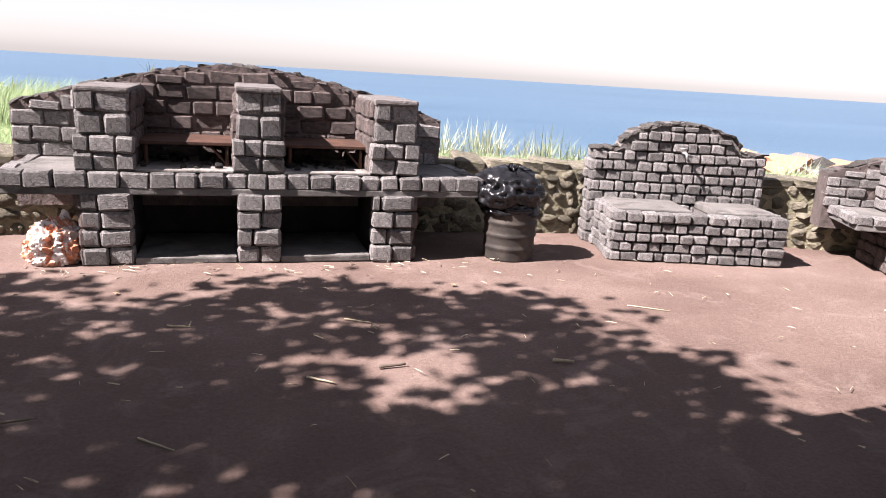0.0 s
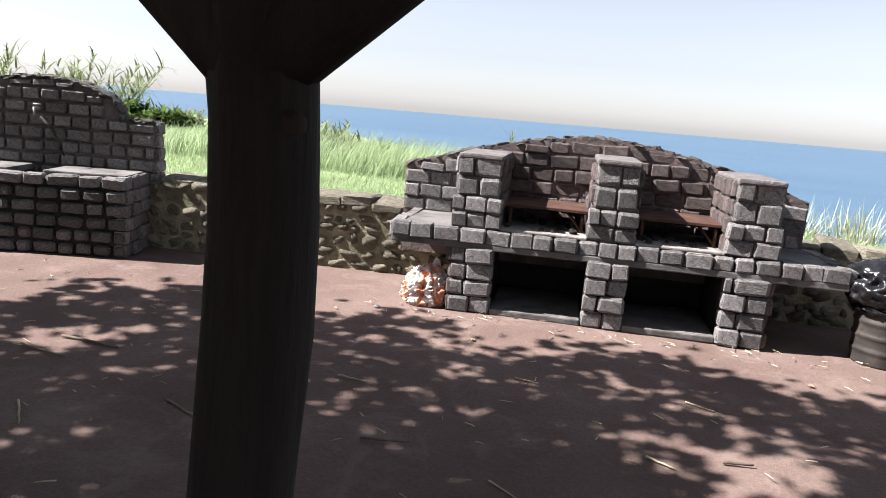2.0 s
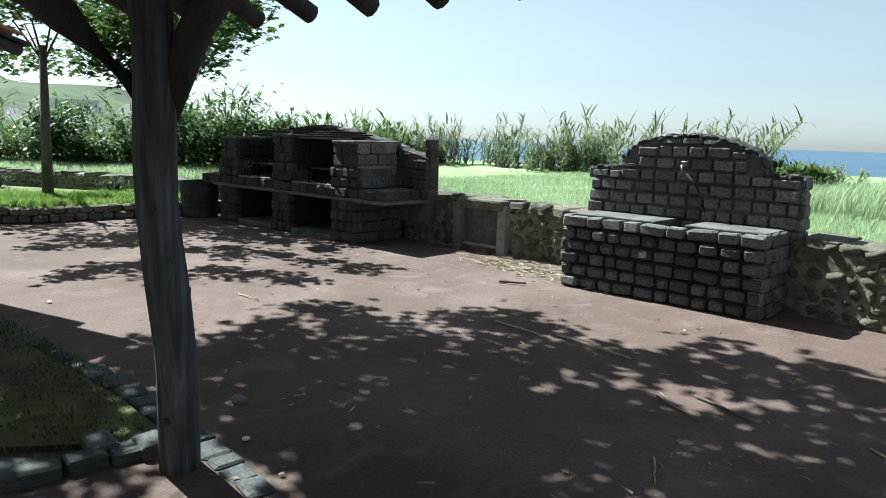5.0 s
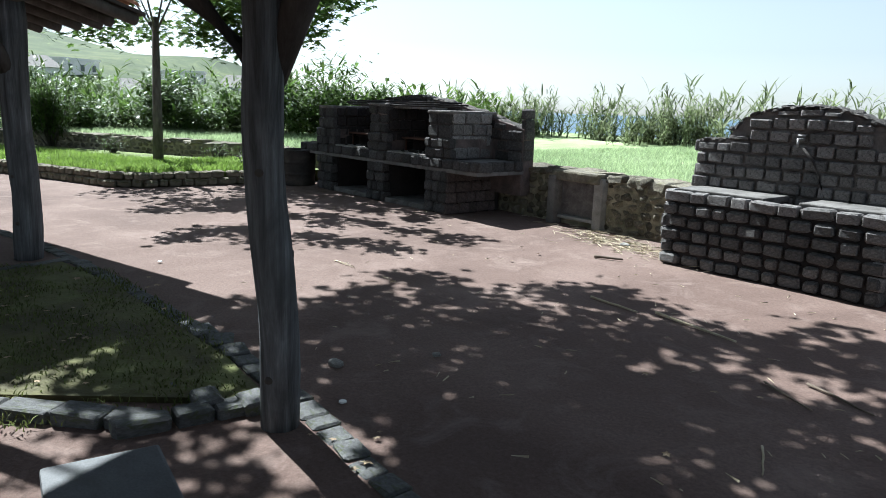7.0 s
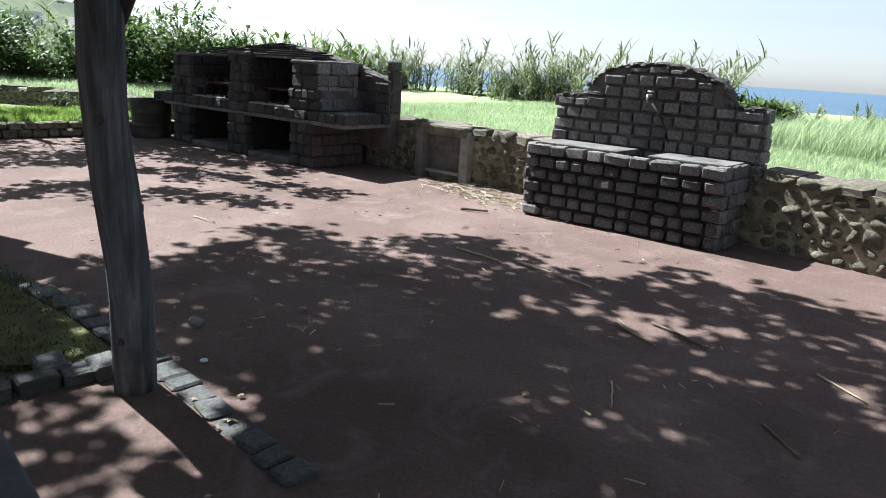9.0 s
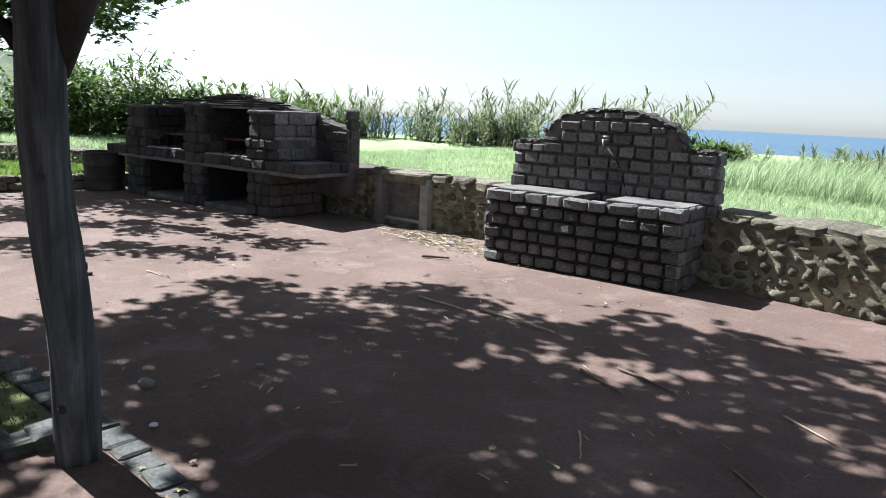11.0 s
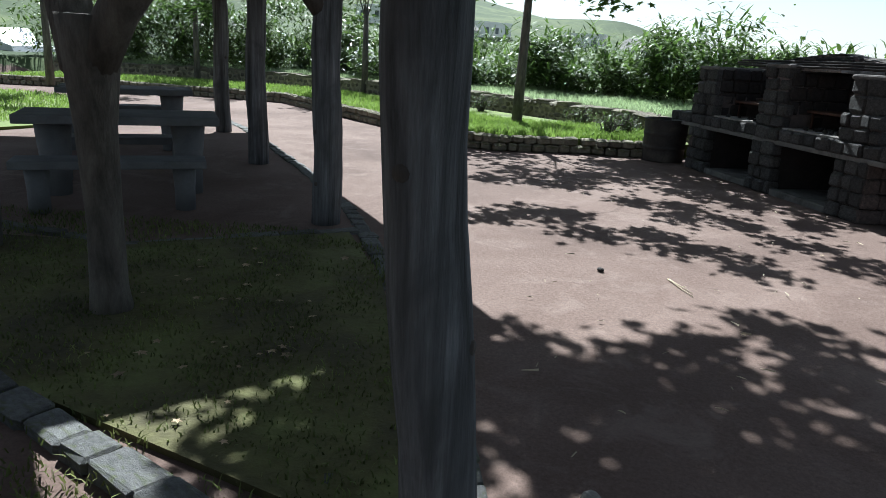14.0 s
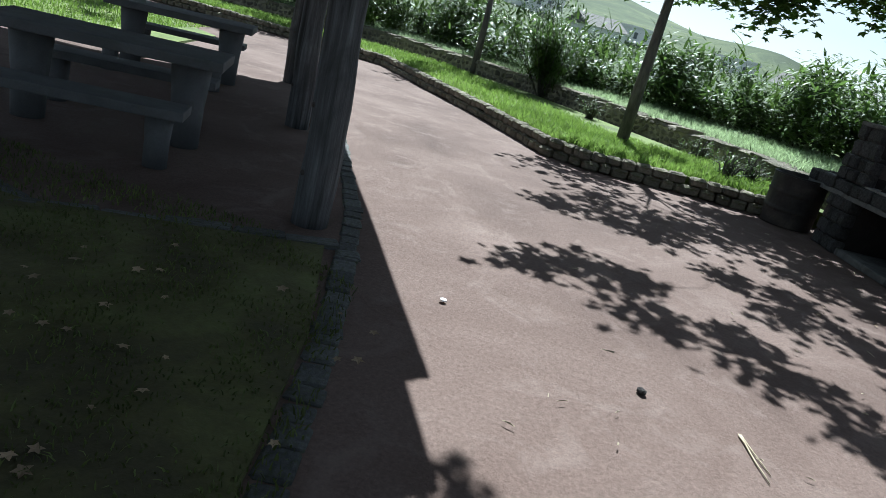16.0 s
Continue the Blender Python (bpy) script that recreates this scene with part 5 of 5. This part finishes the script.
def bed_region(rng):
    i = rng.randrange(len(BED) - 1)
    (ax, ay), (bx, by) = BED[i], BED[i + 1]
    u = rng.random()
    x, y = ax + (bx - ax) * u, ay + (by - ay) * u
    k = rng.random() * 2.4
    x -= 0.12 + k
    return (x, y + 0.3 * k) if beyond((x, y + 0.3 * k)) < -0.05 else None


grass_field("bed_grass", 30000, bed_region, 203, 0.04, 0.13, "short bright grass in the planting bed", 0.009, lambda x, y: 0.225)


def patch_region(rng):
    x, y = rng.uniform(-9.7, -6.0), rng.uniform(-2.8, 1.1)
    if noise.noise((x * 2.6, y * 2.6, 4)) < rng.uniform(-0.6, 0.25) or y > 1.15 - 0.27 * max(0, -6.9 - x) or y > -0.15 + (x + 9.6) * 1.9 or x > -5.95:
        return None
    return x, y


grass_field("thin_grass", 15000, patch_region, 204, 0.01, 0.03, "thin shaded grass and moss", 0.004, lambda x, y: 0.03, 0.8, SHADE_BLADE)


def canes(name, clumps, place, seed, hmin, hmax, label, stems=(9, 20), leaves=9, plume=0.3, broad=1.0, wide=0.28, wind=0.22, mat=None):
    """Clumps of giant cane that fan out from the base and lean with the wind: stems, long arching leaves, some feathery plumes."""
    rng = random.Random(seed)
    v, f = [], []
    def add(vf):
        o = len(v)
        v.extend(vf[0])
        f.extend(tuple(i + o for i in q) for q in vf[1])
    for _ in range(clumps):
        cx, cy = place(rng)
        tall = hmin + (hmax - hmin) * rng.random() ** 1.3
        for _s in range(rng.randint(*stems)):
            ox, oy = rng.gauss(0, wide), rng.gauss(0, wide)
            x, y = cx + ox, cy + oy
            z = ground_z(x, y)
            h = tall * rng.uniform(0.45, 1.1)
            lx, ly = (rng.gauss(wind, 0.16) + 0.45 * ox) * h, (rng.gauss(0, 0.16) + 0.45 * oy) * h
            base, top = Vector((x, y, z - 0.1)), Vector((x + lx, y + ly, z + h))
            mid = (base + top) / 2 - Vector((lx, ly, 0)) * 0.2
            add(tube([base, mid, top], [0.011, 0.009, 0.003], 4, caps=False))
            for k in range(leaves):
                u = 0.1 + 0.9 * (k + rng.random()) / leaves
                q = base.lerp(mid, u * 2) if u < 0.5 else mid.lerp(top, u * 2 - 1)
                a = rng.uniform(0, 6.28)
                add(blade_leaf(q, (math.cos(a) * 0.7 + 0.3, math.sin(a) * 0.7, rng.uniform(0.3, 1.8)), rng.uniform(0.25, 0.7) * min(1.0, 0.45 + 0.35 * h), rng.uniform(0.01, 0.026) * broad, rng.uniform(0.6, 1.8), 3))
            if rng.random() < plume:
                for k in range(8):
                    a = rng.uniform(0, 6.28)
                    add(blade_leaf(top - Vector((lx, ly, h)) * 0.03 * k, (math.cos(a) * 0.35 + 0.25, math.sin(a) * 0.35, 1.2), rng.uniform(0.12, 0.26), 0.012, 0.7, 2))
    return tagged(new(name, mesh_from(name, v, f, mat or REED)), label, "reeds", kind="stuff")


def spiky_tufts(name, spots, seed, label):
    """Low tufts of stiff pale blades that spread from one foot."""
    rng = random.Random(seed)
    items = []
    for x, y, h in spots:
        for _ in range(70):
            a, r = rng.uniform(0, 6.28), rng.random() ** 0.6
            px, py = x + rng.gauss(0, 0.1), y + rng.gauss(0, 0.1)
            items.append(blade_leaf((px, py, ground_z(px, py) - 0.03), (math.cos(a) * r * 0.7, math.sin(a) * r * 0.7, 1.0), h * rng.uniform(0.75, 1.45), 0.009, 0.35, 3))
    return tagged(new(name, mesh_from(name, *joined(items), PALE_BLADE)), label, "reeds", kind="stuff")


def line_place(pts, spread):
    def pick(rng):
        i = rng.randrange(len(pts) - 1)
        u = rng.random()
        (ax, ay), (bx, by) = pts[i], pts[i + 1]
        return ax + (bx - ax) * u + rng.gauss(0, spread), ay + (by - ay) * u + rng.gauss(0, spread)
    return pick


canes("cane_stand", 46, line_place([(-31.85, -10.74), (-29.66, -2.66), (-25.83, 3.14), (-23.43, 7.17), (-22.17, 10.83)], 0.9), 301, 0.5, 1.9, "dense stand of tall leafy cane behind the terrace", (14, 22), 14, 0.1, 2.6, 0.45, 0.1, CANE)
canes("cane_stand", 34, line_place([(-26.41, 11.54), (-21.12, 13.69), (-16.94, 14.65), (-12.34, 15.2)], 0.6), 302, 0.6, 1.45, "dense stand of green cane behind the bank", (10, 20), 22, 0.3, 1.35, 0.4, 0.25, REED)
canes("cane_stand", 9, line_place([(-12.34, 15.2), (-8.74, 15.05), (-6.56, 14.37)], 0.4), 305, 0.2, 0.5, "low stand of green cane along the cliff edge", (8, 16), 20, 0.4, 1.3, 0.35, 0.25, REED)
rt = random.Random(303)
spiky_tufts("spiky_tufts", [(x + rt.gauss(0, 0.07), y + rt.gauss(0, 0.15), h) for x, y, h in ((0.25, 9.0, 0.5), (0.5, 9.1, 0.42), (0.75, 9.0, 0.46), (1.35, 8.95, 0.55), (1.6, 8.9, 0.5), (1.85, 8.9, 0.35), (2.2, 8.8, 0.5), (2.5, 8.7, 0.35), (4.6, 7.9, 0.45), (4.9, 7.7, 0.35), (-0.2, 9.1, 0.3))], 303, "pale spiky tufts at the cliff edge")
canes("cane_stand", 4, line_place([(-6.38, 12.49), (-5.22, 12.1), (-4.45, 11.81)], 0.3), 304, 0.25, 0.55, "small clump of cane on the bank", (8, 14), 18, 0.4, 1.2)
canes("cane_tufts", 3, line_place([(-3.47, 11.33), (-2.1, 10.95)], 0.2), 306, 0.5, 0.8, "single canes at the cliff edge", (2, 4), 8, 0.5)


def thicket(name, spots, seed, label):
    """Dense leafy scrub as many small leaves in uneven clumps."""
    rng = random.Random(seed)
    v, f = [], []
    for x, y, r, h in spots:
        z = ground_z(x, y)
        for _ in range(int(13 + 5 * h)):
            c = Vector((x + rng.gauss(0, r * 0.5), y + rng.gauss(0, r * 0.5), z + h * rng.uniform(0.08, 0.9)))
            cr = rng.uniform(0.16, 0.3) * min(r, 1.2)
            for _ in range(75):
                p = c + Vector((rng.gauss(0, cr), rng.gauss(0, cr), rng.gauss(0, cr * 0.8)))
                vf = blade_leaf(p, (rng.gauss(0, 1), rng.gauss(0, 1), rng.uniform(-0.2, 1)), rng.uniform(0.14, 0.34), rng.uniform(0.025, 0.06), 0.5, 2)
                o = len(v)
                v.extend(vf[0])
                f.extend(tuple(i + o for i in q) for q in vf[1])
    return tagged(new(name, mesh_from(name, v, f, BUSH)), label, "scrub", kind="stuff")


rs = random.Random(77)
thicket("scrub", [(-28.4 + rs.gauss(0, 0.5), -14 + i * 1.1, 1.1, 1.6 + rs.random() * 0.9) for i in range(8)], 401, "dense green scrub behind the terrace wall")
thicket("scrub", [(-28.2 + 0.62 * i + rs.gauss(0, 0.4), -5.0 + 1.0 * i + rs.gauss(0, 0.3), 1.0, 0.7 + rs.random() ** 2 * 1.4) for i in range(13)], 406, "leafy scrub and cane behind the terrace")
thicket("scrub", [(-22.89, 5.24, 0.9, 1.6), (-21.92, 6.35, 0.9, 1.5), (-21.25, 7.46, 0.8, 1.3), (-25.15, 2.49, 0.9, 1.6), (-20.57, 8.51, 0.7, 1.0), (-26.96, -0.29, 0.8, 1.2), (-28.87, -3.78, 0.9, 1.4), (-20.15, 9.98, 0.7, 0.9)], 402, "leafy scrub among the cane")
thicket("scrub", [(-31 - rs.random() * 7, -25 + i * 1.7, 2.0, 3.2 + rs.random() * 2.0) for i in range(14)], 403, "tall trees and scrub at the end of the path")
thicket("scrub", [(-14.5 + i * 0.8, 14.4 + rs.gauss(0, 0.3), 0.4, 0.25 + rs.random() * 0.2) for i in range(6)], 405, "low scrub along the cliff edge")
thicket("scrub", [(-30 - rs.random() * 24, -4 + i * 1.9, 1.6, 1.0 + rs.random() * 0.9) for i in range(18)], 404, "low scrub on the far slope")

def lawn_region(rng):
    x, y = rng.uniform(-20.3, -12.5), rng.uniform(-14.8, -5.6)
    return None if y > -6.3 - 0.25 * max(0, -15.6 - x) - 0.3 * max(0, x + 15.6) else (x, y)


grass_field("lawn_grass", 16000, lawn_region, 207, 0.03, 0.1, "short grass of the lawn in dappled shade", 0.01, lambda x, y: 0.04)


def parked_car(m):
    """A small pale hatchback: body, glazed cabin and four wheels."""
    t = thing("car", m, "pale silver hatchback parked beyond the lawn", "car")
    hull = [(-1.9, 0.35), (-1.95, 0.75), (-1.75, 0.92), (0.85, 0.95), (1.75, 0.82), (1.92, 0.6), (1.9, 0.33)]
    part("body", prism(hull, -0.8, 0.8), CAR_PAINT, t, "pale silver car body")
    cab = part("cabin", prism([(-1.7, 0.93), (-1.45, 1.42), (0.1, 1.45), (0.85, 0.95)], -0.68, 0.68), CAR_PAINT, t)
    for y in (-0.684, 0.684):
        part("side_window", prism([(-1.45, 0.98), (-1.3, 1.34), (0.05, 1.37), (0.6, 0.99)], y - 0.006, y + 0.006), WINDOW_DARK, cab, "dark side glass")
    for x in (-1.2, 1.2):
        for y in (-0.72, 0.72):
            wheel = mesh_part("wheel", tube([(x, y - 0.1, 0.31), (x, y + 0.1, 0.31)], 0.31, 20), SOOT_BLACK, t, "black tyre")
            mesh_part("rim", tube([(x, y - 0.107, 0.31), (x, y + 0.107, 0.31)], 0.18, 14), PIPE, wheel, "grey wheel rim")


CAR_PAINT = material("silver paint", [(0.3, (0.5, 0.52, 0.54)), (0.7, (0.58, 0.6, 0.62))], 0.8, 40, 0.3, 0, metal=0.3, spec=0.5)
parked_car(at(-31.5, -17.8, 60))

# ---- far houses ----
def house(x, y, z, w, d, h, deg, wall, label, roof=True):
    t = thing("house", at(x, y, deg, z), label, "house", "far houses")
    part("wall", boxes((-w / 2, w / 2, -d / 2, d / 2, -4, h)), wall, t)
    if roof:
        part("roof", prism([(-w / 2 - 0.4, h), (w / 2 + 0.4, h), (0, h + w * 0.22)], -d / 2 - 0.4, d / 2 + 0.4), TERRACOTTA if wall is not PLASTER or roof == 2 else CONCRETE, t, "pitched roof")
    else:
        part("roof", boxes((-w / 2 - 0.2, w / 2 + 0.2, -d / 2 - 0.2, d / 2 + 0.2, h, h + 0.4)), PLASTER, t, "flat roof")
    n = max(2, int(w / 3))
    for i in range(n):
        for k in range(max(1, int(h / 3))):
            xx = -w / 2 + (i + 0.5) * w / n
            for yy in (-d / 2 - 0.04, d / 2 + 0.04):
                part("window", boxes((xx - 0.5, xx + 0.5, yy - 0.04, yy + 0.04, 0.9 + 2.9 * k, 2.2 + 2.9 * k)), WINDOW_DARK, t)
    m = max(1, int(d / 3.5))
    for i in range(m):
        for k in range(max(1, int(h / 3))):
            yy = -d / 2 + (i + 0.5) * d / m
            for xx in (-w / 2 - 0.04, w / 2 + 0.04):
                part("window", boxes((xx - 0.04, xx + 0.04, yy - 0.5, yy + 0.5, 0.9 + 2.9 * k, 2.2 + 2.9 * k)), WINDOW_DARK, t)


rh = random.Random(9)
for i, (x, y, w, zt, rf) in enumerate(((-153.2, 10.0, 10, 3.6, 1), (-159.3, 17.9, 9, 6.2, 0), (-155.6, 29.9, 11, 5.0, 1), (-150.8, 23.5, 9, 3.0, 1), (-171.5, -3.6, 10, 8.0, 0), (-166.6, 38.0, 9, 3.4, 1), (-150.2, -9.8, 10, 7.0, 1), (-156.0, -23.4, 9, 9.5, 0), (-193.8, 55.5, 9, 3.0, 1))):
    house(x, y, zt - (4.6 if rf else 3.2), w, 8, 3.2 if rf else 3.0, rh.uniform(-40, 40), PLASTER, "white far house on the green hillside", rf)
for i in range(14):
    x, y = 66 + 5.5 * (i % 7) + rh.uniform(-1.5, 1.5), 92 + 13 * (i // 7) - 1.0 * (i % 7) + rh.uniform(-2, 2)
    house(x, y, -13.6 + rh.uniform(-0.6, 0.4), 5.5 + rh.random() * 2, 6, 3.0 + rh.random() * 1.2, rh.uniform(-40, 40), YELLOW_PLASTER if i % 4 == 1 else PLASTER, "far village house below by the sea", 2 if i % 3 else 1)

# ---- litter on the ground ----
def twig(x, y, length, deg, r, mat, label, name="twig", bend=0.012, z=0.0):
    rng = random.Random(int(x * 131 + y * 977))
    n = 5
    path = [((i / n - 0.5) * length, rng.uniform(-bend, bend) * length, r + 0.003 + 0.003 * rng.random()) for i in range(n + 1)]
    ob = new(name, mesh_from(name, *tube(path, [r * (1 - 0.4 * i / n) for i in range(n + 1)], 6, 0.15, 1), mat, True))
    ob.matrix_basis = at(x, y, deg, z)
    return tagged(ob, label, "twig", "twigs")


for x, y, L, deg, r, pale in ((-6.16, 4.33, 0.75, 3, 0.014, 1), (-6.85, 4.15, 0.5, 8, 0.012, 1), (-8.32, 5.28, 0.3, 40, 0.018, 0), (-8.92, 2.56, 0.37, 12.5, 0.005, 1), (-8.96, 2.57, 0.3, 17, 0.004, 1), (-4.84, 4.11, 0.45, -8, 0.01, 0), (-4.99, 3.87, 0.4, -14, 0.008, 0),
                              (-2.7, 3.42, 0.25, 8, 0.009, 0), (0.05, 3.69, 0.12, -20, 0.013, 1), (-0.93, 3.77, 0.15, 5, 0.01, 0), (-1.33, 3.65, 0.16, -35, 0.007, 1), (-2.06, 4.53, 0.16, -15, 0.006, 1), (-1.0, 4.5, 0.18, -30, 0.006, 1), (-3.1, 4.15, 0.2, -12, 0.006, 1), (1.12, 4.52, 0.3, -30, 0.005, 1), (-2.07, 3.13, 0.2, -40, 0.005, 1), (-3.93, 4.24, 0.35, -22, 0.007, 1), (-3.8, 3.41, 0.3, -30, 0.006, 0), (-4.5, 3.1, 0.3, -50, 0.007, 1)):
    twig(x, y, L, deg, r, STRAW if pale else TWIG, "pale dry stick lying on the earth" if pale else "thin dark twig lying on the earth")


def scatter(name, count, region, seed, mat, label, category, lo, hi):
    rng = random.Random(seed)
    items = []
    for _ in range(count):
        x, y = region(rng)
        a, L, w = rng.uniform(0, 6.28), rng.uniform(lo, hi), rng.uniform(0.0015, 0.004)
        dx, dy = math.cos(a) * L / 2, math.sin(a) * L / 2
        px, py = -math.sin(a) * w, math.cos(a) * w
        z = 0.012 + rng.random() * 0.014
        items.append(([(x - dx - px, y - dy - py, z), (x - dx + px, y - dy + py, z), (x + dx + px, y + dy + py, z + rng.random() * 0.01), (x + dx - px, y + dy - py, z), (x, y, z + 0.006)], [(0, 1, 4), (1, 2, 4), (2, 3, 4), (3, 0, 4)]))
    return tagged(new(name, mesh_from(name, *joined(items), mat)), label, category, kind="stuff")


scatter("straw_litter", 380, lambda r: (r.gauss(-9.0, 0.5), 6.0 + r.gauss(0, 0.2)), 501, STRAW, "dry straw heaped at the foot of the wall", "straw", 0.08, 0.3)
scatter("yard_litter", 330, lambda r: (r.uniform(-15, 3), r.uniform(1.4, 6.0)), 502, STRAW, "scattered bits of dry straw on the earth", "litter", 0.02, 0.09)
scatter("yard_litter", 60, lambda r: (r.uniform(-3.6, 0.5), 5.75 + r.gauss(0, 0.1)), 503, STRAW, "bits of straw along the foot of the barbecue", "litter", 0.02, 0.1)
rl = random.Random(12)
for i in range(72):
    if i < 42:
        x, y = rl.uniform(-9, -6.4), rl.uniform(-0.8, 0.9)
    elif i < 50:
        x, y = rl.gauss(-5.6, 0.3), rl.gauss(1.45, 0.15)
    else:
        x, y = rl.uniform(-13, 0), rl.uniform(1.6, 5.6)
    v, f = leaf_fan(rl, (0, 0, 0), rl.uniform(0.015, 0.036), (rl.uniform(-0.2, 0.2), rl.uniform(-0.2, 0.2), 1))
    lf = new("dead_leaf", mesh_from("dead_leaf", v, f, DEAD_LEAF))
    lf.matrix_basis = pose(x, y, (0.045 if (x < -6.3 and y < 0.95) else 0.016))
    tagged(lf, "curled dry brown leaf on the ground", "leaf", "dead leaves")
